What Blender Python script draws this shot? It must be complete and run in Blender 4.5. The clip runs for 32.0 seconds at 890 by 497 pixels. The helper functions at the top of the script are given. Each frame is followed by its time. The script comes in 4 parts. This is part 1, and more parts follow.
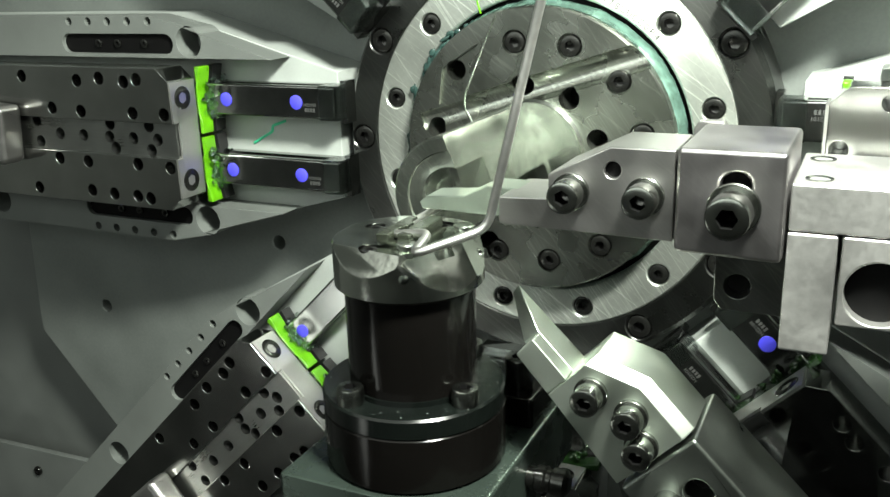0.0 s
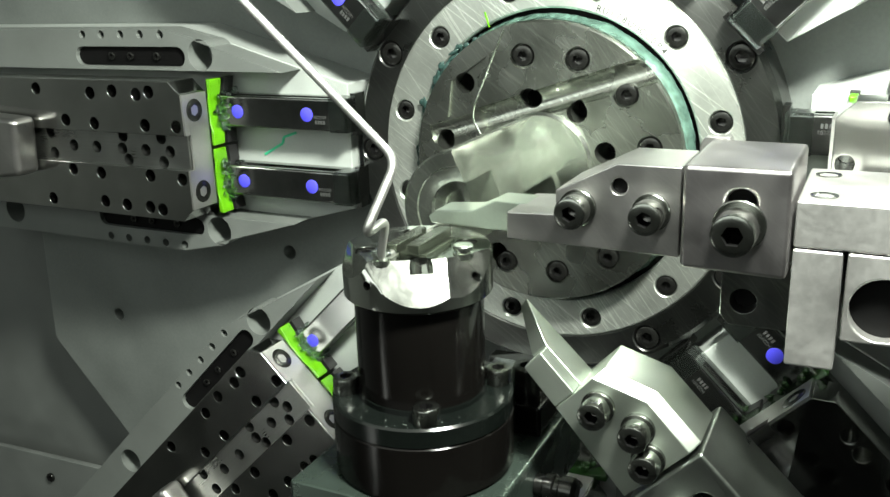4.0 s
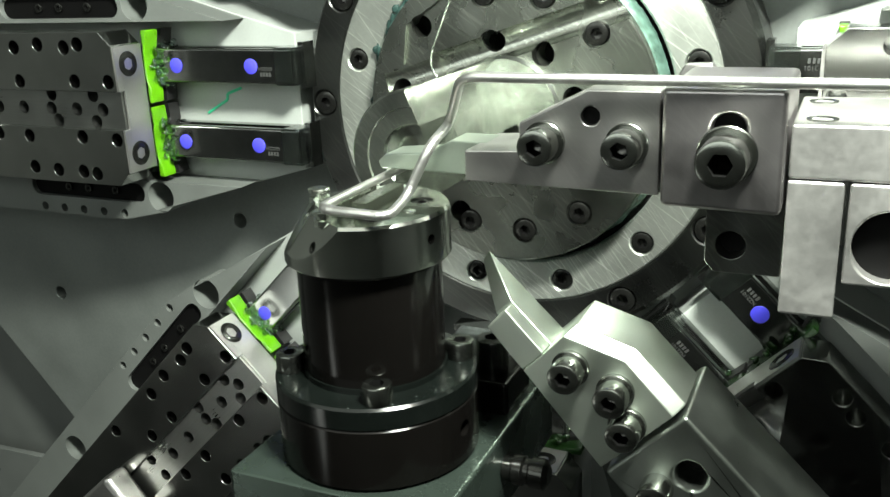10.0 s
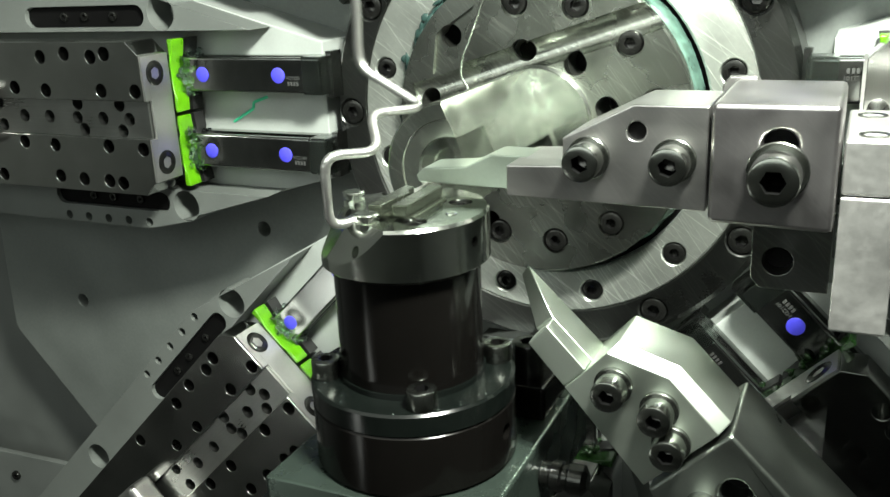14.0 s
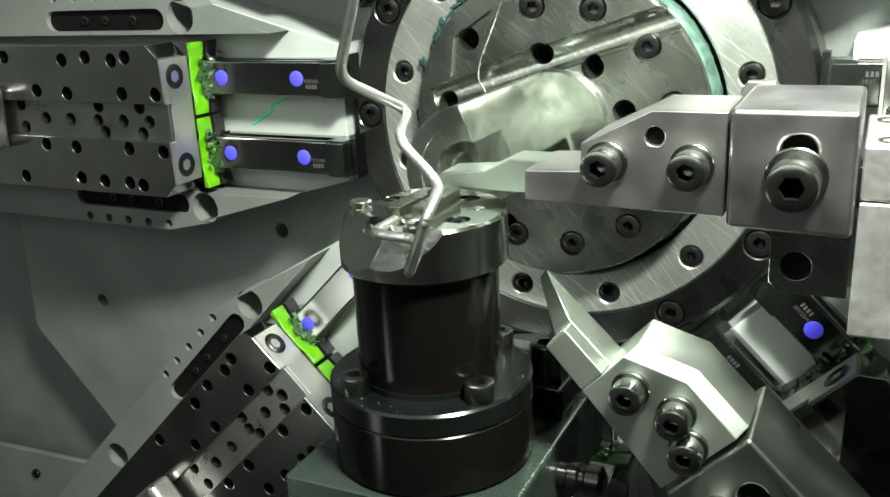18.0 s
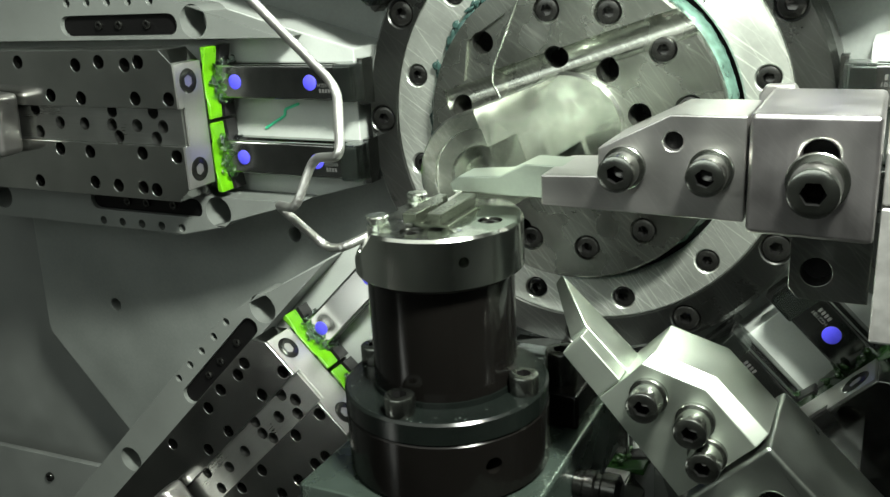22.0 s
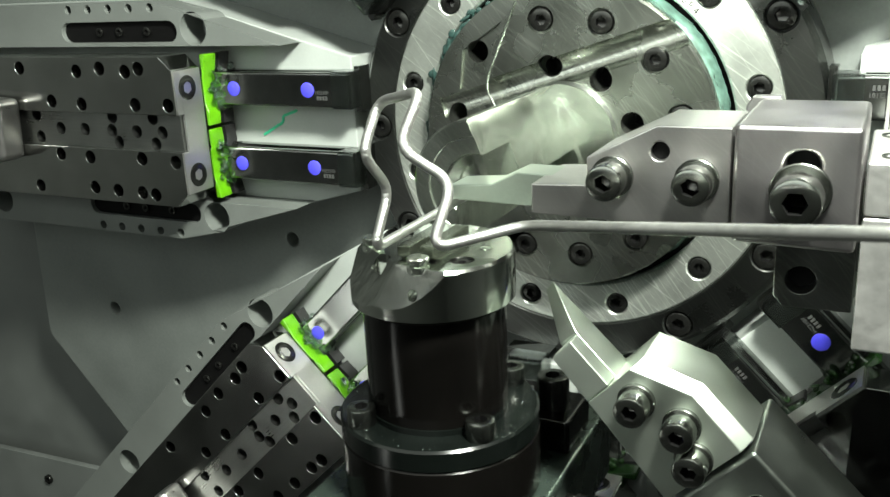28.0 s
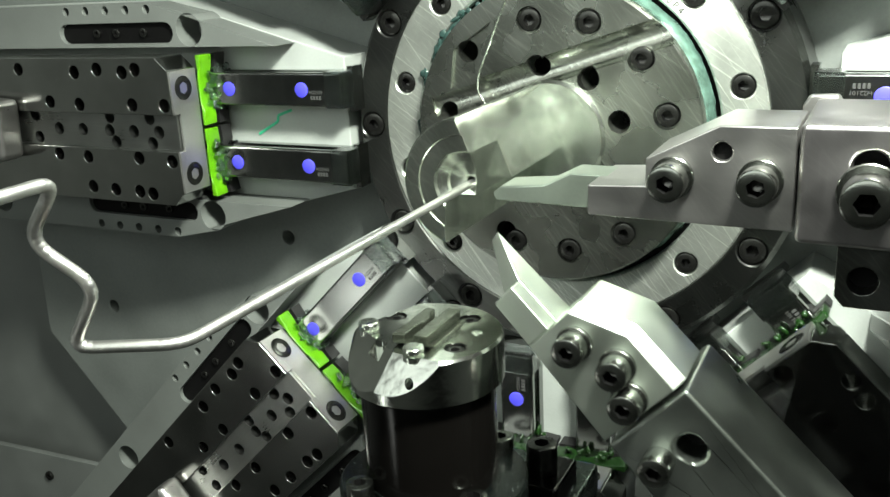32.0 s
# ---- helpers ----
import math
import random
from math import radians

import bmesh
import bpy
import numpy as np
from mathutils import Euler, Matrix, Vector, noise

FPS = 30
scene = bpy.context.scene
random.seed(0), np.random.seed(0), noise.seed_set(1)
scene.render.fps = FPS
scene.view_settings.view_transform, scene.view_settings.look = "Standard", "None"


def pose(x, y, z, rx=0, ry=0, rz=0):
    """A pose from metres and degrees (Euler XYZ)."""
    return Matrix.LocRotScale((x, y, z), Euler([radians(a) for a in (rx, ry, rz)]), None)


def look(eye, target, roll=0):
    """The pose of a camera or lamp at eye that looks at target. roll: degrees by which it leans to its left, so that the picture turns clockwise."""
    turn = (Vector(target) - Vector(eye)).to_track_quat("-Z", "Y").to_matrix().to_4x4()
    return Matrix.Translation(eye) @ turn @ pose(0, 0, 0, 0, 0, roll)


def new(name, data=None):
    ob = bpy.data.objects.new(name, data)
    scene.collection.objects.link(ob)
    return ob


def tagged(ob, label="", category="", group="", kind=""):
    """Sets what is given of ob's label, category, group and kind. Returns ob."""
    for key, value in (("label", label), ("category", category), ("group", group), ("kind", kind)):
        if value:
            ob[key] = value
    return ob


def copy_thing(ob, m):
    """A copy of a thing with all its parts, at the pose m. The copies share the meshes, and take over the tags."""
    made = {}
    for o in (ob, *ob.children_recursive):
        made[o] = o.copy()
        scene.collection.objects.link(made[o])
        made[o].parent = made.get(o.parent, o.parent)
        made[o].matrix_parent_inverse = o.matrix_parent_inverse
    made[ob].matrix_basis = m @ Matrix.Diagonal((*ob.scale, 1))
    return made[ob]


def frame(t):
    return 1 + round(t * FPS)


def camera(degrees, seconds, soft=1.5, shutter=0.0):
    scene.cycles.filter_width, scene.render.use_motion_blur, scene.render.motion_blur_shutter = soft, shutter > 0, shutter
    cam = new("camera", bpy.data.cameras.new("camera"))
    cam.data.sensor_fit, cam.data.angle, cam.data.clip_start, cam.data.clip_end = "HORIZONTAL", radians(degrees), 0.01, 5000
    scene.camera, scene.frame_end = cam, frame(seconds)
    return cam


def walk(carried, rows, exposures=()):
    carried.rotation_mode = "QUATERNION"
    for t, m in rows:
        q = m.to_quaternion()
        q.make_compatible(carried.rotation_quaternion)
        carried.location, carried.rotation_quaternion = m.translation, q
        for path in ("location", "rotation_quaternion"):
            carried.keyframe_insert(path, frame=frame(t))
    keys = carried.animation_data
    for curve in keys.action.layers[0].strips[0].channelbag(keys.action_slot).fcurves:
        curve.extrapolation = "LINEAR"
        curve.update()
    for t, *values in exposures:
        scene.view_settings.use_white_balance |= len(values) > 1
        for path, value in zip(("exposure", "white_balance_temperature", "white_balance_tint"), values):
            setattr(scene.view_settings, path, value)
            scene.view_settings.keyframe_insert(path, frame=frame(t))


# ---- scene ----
cam = camera(52.46, 32.0, 1.5, 0.5)
PATH = [
    (0, (0.1907, -0.5399, 1.1116), (-0.0594, -0.0245, 0.9333), -1.76),
    (0.5, (0.1901, -0.5407, 1.1119), (-0.0609, -0.0258, 0.9335), -1.77),
    (1, (0.1902, -0.5414, 1.1127), (-0.0618, -0.0270, 0.9344), -1.78),
    (1.5, (0.1911, -0.5425, 1.1142), (-0.0620, -0.0285, 0.9362), -1.80),
    (2, (0.1922, -0.5431, 1.1143), (-0.0619, -0.0292, 0.9373), -1.82),
    (2.5, (0.1928, -0.5425, 1.1143), (-0.0624, -0.0288, 0.9381), -1.86),
    (3, (0.1925, -0.5428, 1.1152), (-0.0631, -0.0292, 0.9395), -1.91),
    (3.5, (0.1920, -0.5426, 1.1166), (-0.0639, -0.0291, 0.9410), -1.92),
    (5.5, (0.1957, -0.5416, 1.1178), (-0.0606, -0.0277, 0.9439), -2.03),
    (6, (0.1956, -0.5387, 1.1158), (-0.0596, -0.0242, 0.9422), -2.09),
    (6.5, (0.1936, -0.5323, 1.1126), (-0.0595, -0.0168, 0.9390), -2.22),
    (7, (0.1890, -0.5218, 1.1079), (-0.0612, -0.0052, 0.9333), -2.40),
    (7.5, (0.1826, -0.5082, 1.0998), (-0.0645, 0.0096, 0.9241), -2.56),
    (8, (0.1792, -0.5002, 1.0927), (-0.0652, 0.0187, 0.9164), -2.61),
    (8.5, (0.1795, -0.4991, 1.0902), (-0.0623, 0.0201, 0.9115), -2.63),
    (9, (0.1805, -0.5011, 1.0891), (-0.0597, 0.0180, 0.9076), -2.61),
    (9.5, (0.1820, -0.5032, 1.0877), (-0.0576, 0.0154, 0.9042), -2.51),
    (10, (0.1823, -0.5046, 1.0884), (-0.0564, 0.0139, 0.9032), -2.43),
    (10.5, (0.1820, -0.5062, 1.0907), (-0.0558, 0.0123, 0.9044), -2.42),
    (11, (0.1820, -0.5071, 1.0916), (-0.0558, 0.0114, 0.9054), -2.43),
    (11.5, (0.1817, -0.5073, 1.0927), (-0.0562, 0.0112, 0.9067), -2.48),
    (12, (0.1805, -0.5075, 1.0937), (-0.0576, 0.0111, 0.9085), -2.55),
    (12.5, (0.1782, -0.5065, 1.0942), (-0.0607, 0.0119, 0.9095), -2.60),
    (13, (0.1754, -0.5053, 1.0942), (-0.0649, 0.0126, 0.9096), -2.64),
    (13.5, (0.1717, -0.5044, 1.0939), (-0.0703, 0.0126, 0.9092), -2.67),
    (14, (0.1685, -0.5048, 1.0934), (-0.0751, 0.0115, 0.9088), -2.65),
    (14.5, (0.1661, -0.5056, 1.0932), (-0.0791, 0.0099, 0.9084), -2.61),
    (16.5, (0.1656, -0.5038, 1.0937), (-0.0840, 0.0094, 0.9085), -2.71),
    (17, (0.1665, -0.5046, 1.0945), (-0.0841, 0.0082, 0.9093), -2.77),
    (17.5, (0.1673, -0.5058, 1.0952), (-0.0841, 0.0067, 0.9103), -2.81),
    (18, (0.1680, -0.5070, 1.0959), (-0.0844, 0.0051, 0.9114), -2.85),
    (18.5, (0.1680, -0.5075, 1.0960), (-0.0855, 0.0042, 0.9120), -2.89),
    (19, (0.1680, -0.5077, 1.0967), (-0.0865, 0.0038, 0.9133), -2.91),
    (19.5, (0.1679, -0.5078, 1.0977), (-0.0875, 0.0033, 0.9145), -2.96),
    (20, (0.1674, -0.5070, 1.0978), (-0.0891, 0.0036, 0.9146), -3.00),
    (20.5, (0.1660, -0.5058, 1.0967), (-0.0911, 0.0045, 0.9139), -3.02),
    (21, (0.1653, -0.5051, 1.0963), (-0.0928, 0.0048, 0.9134), -3.08),
    (21.5, (0.1652, -0.5053, 1.0965), (-0.0934, 0.0043, 0.9137), -3.10),
    (22, (0.1650, -0.5054, 1.0966), (-0.0938, 0.0041, 0.9138), -3.11),
    (22.5, (0.1653, -0.5056, 1.0972), (-0.0937, 0.0038, 0.9141), -3.12),
    (23, (0.1657, -0.5060, 1.0976), (-0.0934, 0.0033, 0.9147), -3.12),
    (23.5, (0.1662, -0.5066, 1.0978), (-0.0932, 0.0027, 0.9153), -3.10),
    (24, (0.1668, -0.5072, 1.0980), (-0.0927, 0.0022, 0.9158), -3.07),
    (24.5, (0.1675, -0.5077, 1.0983), (-0.0921, 0.0017, 0.9163), -3.04),
    (25, (0.1680, -0.5080, 1.0983), (-0.0915, 0.0016, 0.9170), -2.99),
    (25.5, (0.1687, -0.5086, 1.0989), (-0.0910, 0.0013, 0.9185), -2.94),
    (27.5, (0.1697, -0.5092, 1.0995), (-0.0901, 0.0009, 0.9199), -2.87),
    (28, (0.1710, -0.5089, 1.0992), (-0.0888, 0.0012, 0.9193), -2.87),
    (28.5, (0.1730, -0.5089, 1.0989), (-0.0865, 0.0012, 0.9187), -2.89),
    (29, (0.1747, -0.5086, 1.0981), (-0.0846, 0.0013, 0.9171), -2.96),
    (29.5, (0.1757, -0.5080, 1.0974), (-0.0833, 0.0018, 0.9157), -3.03),
    (30, (0.1765, -0.5086, 1.0975), (-0.0822, 0.0013, 0.9155), -3.08),
    (30.5, (0.1775, -0.5102, 1.0981), (-0.0812, -0.0003, 0.9164), -3.11),
    (31, (0.1778, -0.5118, 1.0989), (-0.0808, -0.0017, 0.9174), -3.09),
    (31.5, (0.1788, -0.5130, 1.0998), (-0.0804, -0.0031, 0.9186), -3.10),
    (32, (0.1804, -0.5149, 1.1004), (-0.0799, -0.0054, 0.9199), -3.10),
]
walk(cam, [(t, look(eye, target, roll)) for t, eye, target, roll in PATH])
from mathutils import Quaternion


# ---- lights ----
world = bpy.data.worlds.new("world")
scene.world = world
world.use_nodes = True
world.node_tree.nodes["Background"].inputs[0].default_value = (0.55, 0.62, 0.58, 1)
world.node_tree.nodes["Background"].inputs[1].default_value = 0.25


def area_lamp(name, eye, target, size_x, size_y, watts, colour, roll=0):
    data = bpy.data.lights.new(name, "AREA")
    data.shape, data.size, data.size_y, data.energy, data.color = "RECTANGLE", size_x, size_y, watts, colour
    ob = new(name, data)
    ob.matrix_world = look(eye, target, roll)
    return ob


area_lamp("work_lamp", (0.245, -0.35, 1.41), (0.03, -0.05, 0.98), 0.11, 0.075, 24.0, (0.96, 1.0, 0.90))
# unseen lamp added low left, assumed from the bright reflection in one rail
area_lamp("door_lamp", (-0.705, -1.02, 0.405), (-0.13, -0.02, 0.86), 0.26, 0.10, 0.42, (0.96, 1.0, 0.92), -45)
area_lamp("cabin_lamp", (-0.55, -1.05, 2.34), (-0.55, -0.45, 0.90), 1.9, 0.7, 6.5, (0.96, 1.0, 0.90))
# unseen fill lamp added before the closed front wall to lift the left side
area_lamp("door_opening", (-0.35, -1.70, 1.60), (-0.35, 0.0, 1.30), 2.0, 0.9, 15.5, (0.93, 1.0, 0.93))


# ---- materials ----
def node_material(name, base, metallic, rough, grain=(60.0, 0.06), wear=(6.0, 0.12), bump=0.0, brushed=None, spec=0.5, coat=0.0, aniso=0.0, scratch=0.0, clear=0.0):
    """Base colour with two scales of variation in colour and gloss; brushed stretches the grain along one axis."""
    m = bpy.data.materials.new(name)
    m.use_nodes = True
    nt = m.node_tree
    b = nt.nodes["Principled BSDF"]
    b.inputs["Metallic"].default_value = metallic
    b.inputs["Specular IOR Level"].default_value = spec
    b.inputs["Coat Weight"].default_value = coat
    b.inputs["Transmission Weight"].default_value = clear
    if aniso:  # turned or ground in rings about the machine's axis
        tangent = nt.nodes.new("ShaderNodeTangent")
        tangent.direction_type, tangent.axis = "RADIAL", "Y"
        b.inputs["Anisotropic"].default_value = aniso
        b.inputs["Anisotropic Rotation"].default_value = 0.25
        nt.links.new(tangent.outputs[0], b.inputs["Tangent"])
    tc = nt.nodes.new("ShaderNodeTexCoord")
    mp = nt.nodes.new("ShaderNodeMapping")
    mp.inputs["Scale"].default_value = brushed or (1, 1, 1)
    nt.links.new(tc.outputs["Object"], mp.inputs["Vector"])
    fine = nt.nodes.new("ShaderNodeTexNoise")
    fine.inputs["Scale"].default_value = grain[0] * 10
    fine.inputs["Detail"].default_value = 3
    nt.links.new(mp.outputs["Vector"], fine.inputs["Vector"])
    big = nt.nodes.new("ShaderNodeTexNoise")
    big.inputs["Scale"].default_value = wear[0] * 4
    big.inputs["Detail"].default_value = 2.5
    nt.links.new(tc.outputs["Object"], big.inputs["Vector"])

    def scaled(node, amount, centre):
        mul = nt.nodes.new("ShaderNodeMath")
        mul.operation = "MULTIPLY_ADD"
        nt.links.new(node.outputs["Fac"], mul.inputs[0])
        mul.inputs[1].default_value, mul.inputs[2].default_value = 2 * amount, centre - amount
        return mul

    a, c = scaled(fine, grain[1], 1.0), scaled(big, wear[1], 1.0)
    both = nt.nodes.new("ShaderNodeMath")
    both.operation = "MULTIPLY"
    nt.links.new(a.outputs[0], both.inputs[0])
    nt.links.new(c.outputs[0], both.inputs[1])
    if scratch:  # long fine scratches in two directions
        for turn, size in ((0.95, 160.0), (0.60, 110.0)):
            ms = nt.nodes.new("ShaderNodeMapping")
            ms.vector_type = "TEXTURE"
            ms.inputs["Rotation"].default_value = (0.0, turn, 0.0)
            ms.inputs["Scale"].default_value = (70.0, 1.0, 1.0)
            nt.links.new(tc.outputs["Object"], ms.inputs["Vector"])
            lines = nt.nodes.new("ShaderNodeTexNoise")
            lines.inputs["Scale"].default_value, lines.inputs["Detail"].default_value = size * 6, 2
            nt.links.new(ms.outputs["Vector"], lines.inputs["Vector"])
            edge = nt.nodes.new("ShaderNodeMapRange")
            edge.inputs["From Min"].default_value, edge.inputs["From Max"].default_value = 0.56, 0.68
            edge.inputs["To Min"].default_value, edge.inputs["To Max"].default_value = 1.0, 1.0 + scratch
            nt.links.new(lines.outputs["Fac"], edge.inputs["Value"])
            mul = nt.nodes.new("ShaderNodeMath")
            mul.operation = "MULTIPLY"
            nt.links.new(both.outputs[0], mul.inputs[0])
            nt.links.new(edge.outputs[0], mul.inputs[1])
            both = mul
    mix = nt.nodes.new("ShaderNodeVectorMath")
    mix.operation = "SCALE"
    mix.inputs[0].default_value = base
    nt.links.new(both.outputs[0], mix.inputs["Scale"])
    nt.links.new(mix.outputs[0], b.inputs["Base Color"])
    r = scaled(big, rough * 0.35, rough)
    r2 = nt.nodes.new("ShaderNodeMath")
    r2.operation = "MULTIPLY"
    nt.links.new(r.outputs[0], r2.inputs[0])
    nt.links.new(a.outputs[0], r2.inputs[1])
    nt.links.new(r2.outputs[0], b.inputs["Roughness"])
    if bump:
        bp = nt.nodes.new("ShaderNodeBump")
        bp.inputs["Strength"].default_value, bp.inputs["Distance"].default_value = bump, 0.0004
        nt.links.new(fine.outputs["Fac"], bp.inputs["Height"])
        nt.links.new(bp.outputs[0], b.inputs["Normal"])
    return m


plate_grey = node_material("plate_grey", (0.135, 0.149, 0.139), 0.35, 0.42, grain=(45, 0.14), wear=(5, 0.25), bump=0.18)
bed_grey = node_material("bed_grey", (0.305, 0.33, 0.31), 0.2, 0.40, wear=(6, 0.22), bump=0.08)
side_grey = node_material("side_grey", (0.130, 0.142, 0.132), 0.25, 0.38, wear=(6, 0.22), bump=0.08)
sheet_grey = node_material("sheet_grey", (0.105, 0.114, 0.107), 0.2, 0.5, wear=(6, 0.25), bump=0.1)
floor_dark = node_material("floor_dark", (0.018, 0.019, 0.018), 0.0, 0.45)
cabin_grey = node_material("cabin_grey", (0.24, 0.25, 0.24), 0.0, 0.5)
screw_steel = node_material("screw_steel", (0.21, 0.22, 0.20), 1.0, 0.22, wear=(20, 0.3))
end_steel = node_material("end_steel", (0.44, 0.44, 0.425), 0.95, 0.38, wear=(9, 0.25), bump=0.06)
machined = node_material("machined", (0.415, 0.41, 0.397), 1.0, 0.33, grain=(60, 0.05), wear=(9, 0.32), brushed=(0.06, 1, 1), scratch=0.05)
bright = node_material("bright", (0.56, 0.62, 0.545), 1.0, 0.38, grain=(60, 0.03), wear=(7, 0.22), brushed=(3, 1, 1))
carriage_steel = node_material("carriage_steel", (0.38, 0.388, 0.37), 1.0, 0.17, grain=(60, 0.03), wear=(8, 0.22))
race_steel = node_material("race_steel", (0.64, 0.68, 0.62), 0.92, 0.36, grain=(30, 0.12), wear=(7, 0.2), bump=0.08, aniso=0.62, scratch=0.5)
ring_dark = node_material("ring_dark", (0.125, 0.13, 0.122), 1.0, 0.30, aniso=0.5, scratch=0.25)
disc_steel = node_material("disc_steel", (0.335, 0.355, 0.315), 1.0, 0.27, grain=(60, 0.02), wear=(9, 0.3), aniso=0.22, scratch=0.3)
black_oxide = node_material("black_oxide", (0.0022, 0.0020, 0.0018), 0.0, 0.16, wear=(8, 0.3), spec=0.16)
oily_black = node_material("oily_black", (0.0022, 0.0030, 0.0026), 0.0, 0.20, wear=(12, 0.35), spec=0.3)
screw_black = node_material("screw_black", (0.040, 0.041, 0.038), 0.9, 0.24, wear=(30, 0.3))
socket_steel = node_material("socket_steel", (0.06, 0.06, 0.057), 1.0, 0.22)
clamp_steel = node_material("clamp_steel", (0.315, 0.303, 0.303), 1.0, 0.34, grain=(60, 0.05), wear=(12, 0.35), brushed=(1, 1, 0.05), scratch=0.04)
polished = node_material("polished", (0.72, 0.77, 0.69), 1.0, 0.20, grain=(8, 0.05), wear=(10, 0.25), bump=0.9, scratch=0.2)
carbide = node_material("carbide", (0.33, 0.385, 0.325), 0.92, 0.32, wear=(10, 0.2))
head_steel = node_material("head_steel", (0.40, 0.42, 0.385), 1.0, 0.15, grain=(7, 0.06), wear=(9, 0.3), bump=0.9)
rail_steel = node_material("rail_steel", (0.26, 0.27, 0.26), 1.0, 0.16, wear=(20, 0.3))
wire_steel = node_material("wire_steel", (0.50, 0.505, 0.48), 1.0, 0.40, grain=(40, 0.15), bump=0.1)
blue_cap = node_material("blue_cap", (0.055, 0.052, 0.56), 0.0, 0.45, spec=0.3)
green_seal = node_material("green_seal", (0.065, 0.22, 0.002), 0.0, 0.30, wear=(30, 0.5), bump=0.3)
green_grease = node_material("green_grease", (0.80, 0.92, 0.85), 0.0, 0.03, clear=1.0)
clear_film = node_material("clear_film", (0.86, 0.95, 0.91), 0.0, 0.05, wear=(30, 0.1), bump=0.5, grain=(12, 0.02), clear=1.0)
oil_drop = node_material("oil_drop", (0.25, 0.30, 0.27), 0.0, 0.08)
# shaded copy of the seal and grease green, for the two lower slides
green_shaded = node_material("green_shaded", (0.006, 0.022, 0.004), 0.0, 0.22, wear=(20, 0.5))
grease_film = node_material("grease_film", (0.055, 0.098, 0.080), 0.0, 0.16, grain=(14, 0.6), wear=(28, 0.9), bump=0.6)
grease_dark = node_material("grease_dark", (0.016, 0.034, 0.030), 0.0, 0.14, wear=(40, 0.6), bump=0.4)
channel_steel = node_material("channel_steel", (0.30, 0.31, 0.295), 1.0, 0.30, grain=(60, 0.10), wear=(9, 0.25), brushed=(0.06, 1, 2.0), bump=0.05)
ground_steel = node_material("ground_steel", (0.46, 0.46, 0.442), 0.92, 0.40, grain=(35, 0.16), wear=(8, 0.3), bump=0.12)
marker_green = node_material("marker_green", (0.03, 0.42, 0.22), 0.0, 0.5)
screw_oily = node_material("screw_oily", (0.14, 0.15, 0.135), 1.0, 0.26, wear=(20, 0.3))
mount_steel = node_material("mount_steel", (0.040, 0.055, 0.046), 0.7, 0.28, wear=(10, 0.3))
arm_steel = node_material("arm_steel", (0.30, 0.33, 0.30), 1.0, 0.33, wear=(9, 0.3))
# flat black of the pieces that stand in for shade in holes and gaps
shade_black = node_material("shade_black", (0.003, 0.003, 0.003), 0.0, 0.5, spec=0.08)
rubber = node_material("rubber", (0.006, 0.006, 0.006), 0.0, 0.45)
green_steel = node_material("green_steel", (0.07, 0.08, 0.06), 0.85, 0.27, wear=(10, 0.3))
mark_ink = node_material("mark_ink", (0.015, 0.015, 0.015), 0.0, 0.6)
mark_grey = node_material("mark_grey", (0.05, 0.052, 0.05), 0.2, 0.4)


# ---- mesh helpers ----
def finish(bm, smooth=32.0):
    bmesh.ops.recalc_face_normals(bm, faces=bm.faces)
    me = bpy.data.meshes.new("mesh")
    bm.to_mesh(me)
    bm.free()
    me.shade_smooth()
    me.set_sharp_from_angle(angle=radians(smooth))
    return me


def part(name, bm, material, parent=None, label="", m=None, bevel=0.0):
    me = bm if isinstance(bm, bpy.types.Mesh) else finish(bm)
    if not me.materials:
        me.materials.append(material)
    elif me.materials[0] != material:  # the same shape in another finish
        key = (me.name, material.name)
        if key not in CACHE:
            CACHE[key] = me.copy()
            CACHE[key].materials[0] = material
        me = CACHE[key]
    ob = new(name, me)
    if parent is not None:
        ob.parent = parent
    if m is not None:
        ob.matrix_basis = m
    if label:
        tagged(ob, label)
    if bevel:
        mod = ob.modifiers.new("bevel", "BEVEL")
        mod.width, mod.segments, mod.limit_method, mod.angle_limit = bevel, 2, "ANGLE", radians(38)
        mod.harden_normals = True
    return ob


def thing(name, label, category, group="", m=None, kind=""):
    ob = tagged(new(name), label, category, group, kind)
    ob.empty_display_size = 0.02
    if m is not None:
        ob.matrix_basis = m
    return ob


def circle(x, z, r, n=20, start=0.0):
    return [(x + r * math.cos(2 * math.pi * i / n + start), z + r * math.sin(2 * math.pi * i / n + start)) for i in range(n)]


def slot(x0, x1, z, r, n=8):
    right = [(x1 + r * math.cos(a), z + r * math.sin(a)) for a in np.linspace(-math.pi / 2, math.pi / 2, n)]
    return right + [(x0 + r * math.cos(a), z + r * math.sin(a)) for a in np.linspace(math.pi / 2, 1.5 * math.pi, n)]


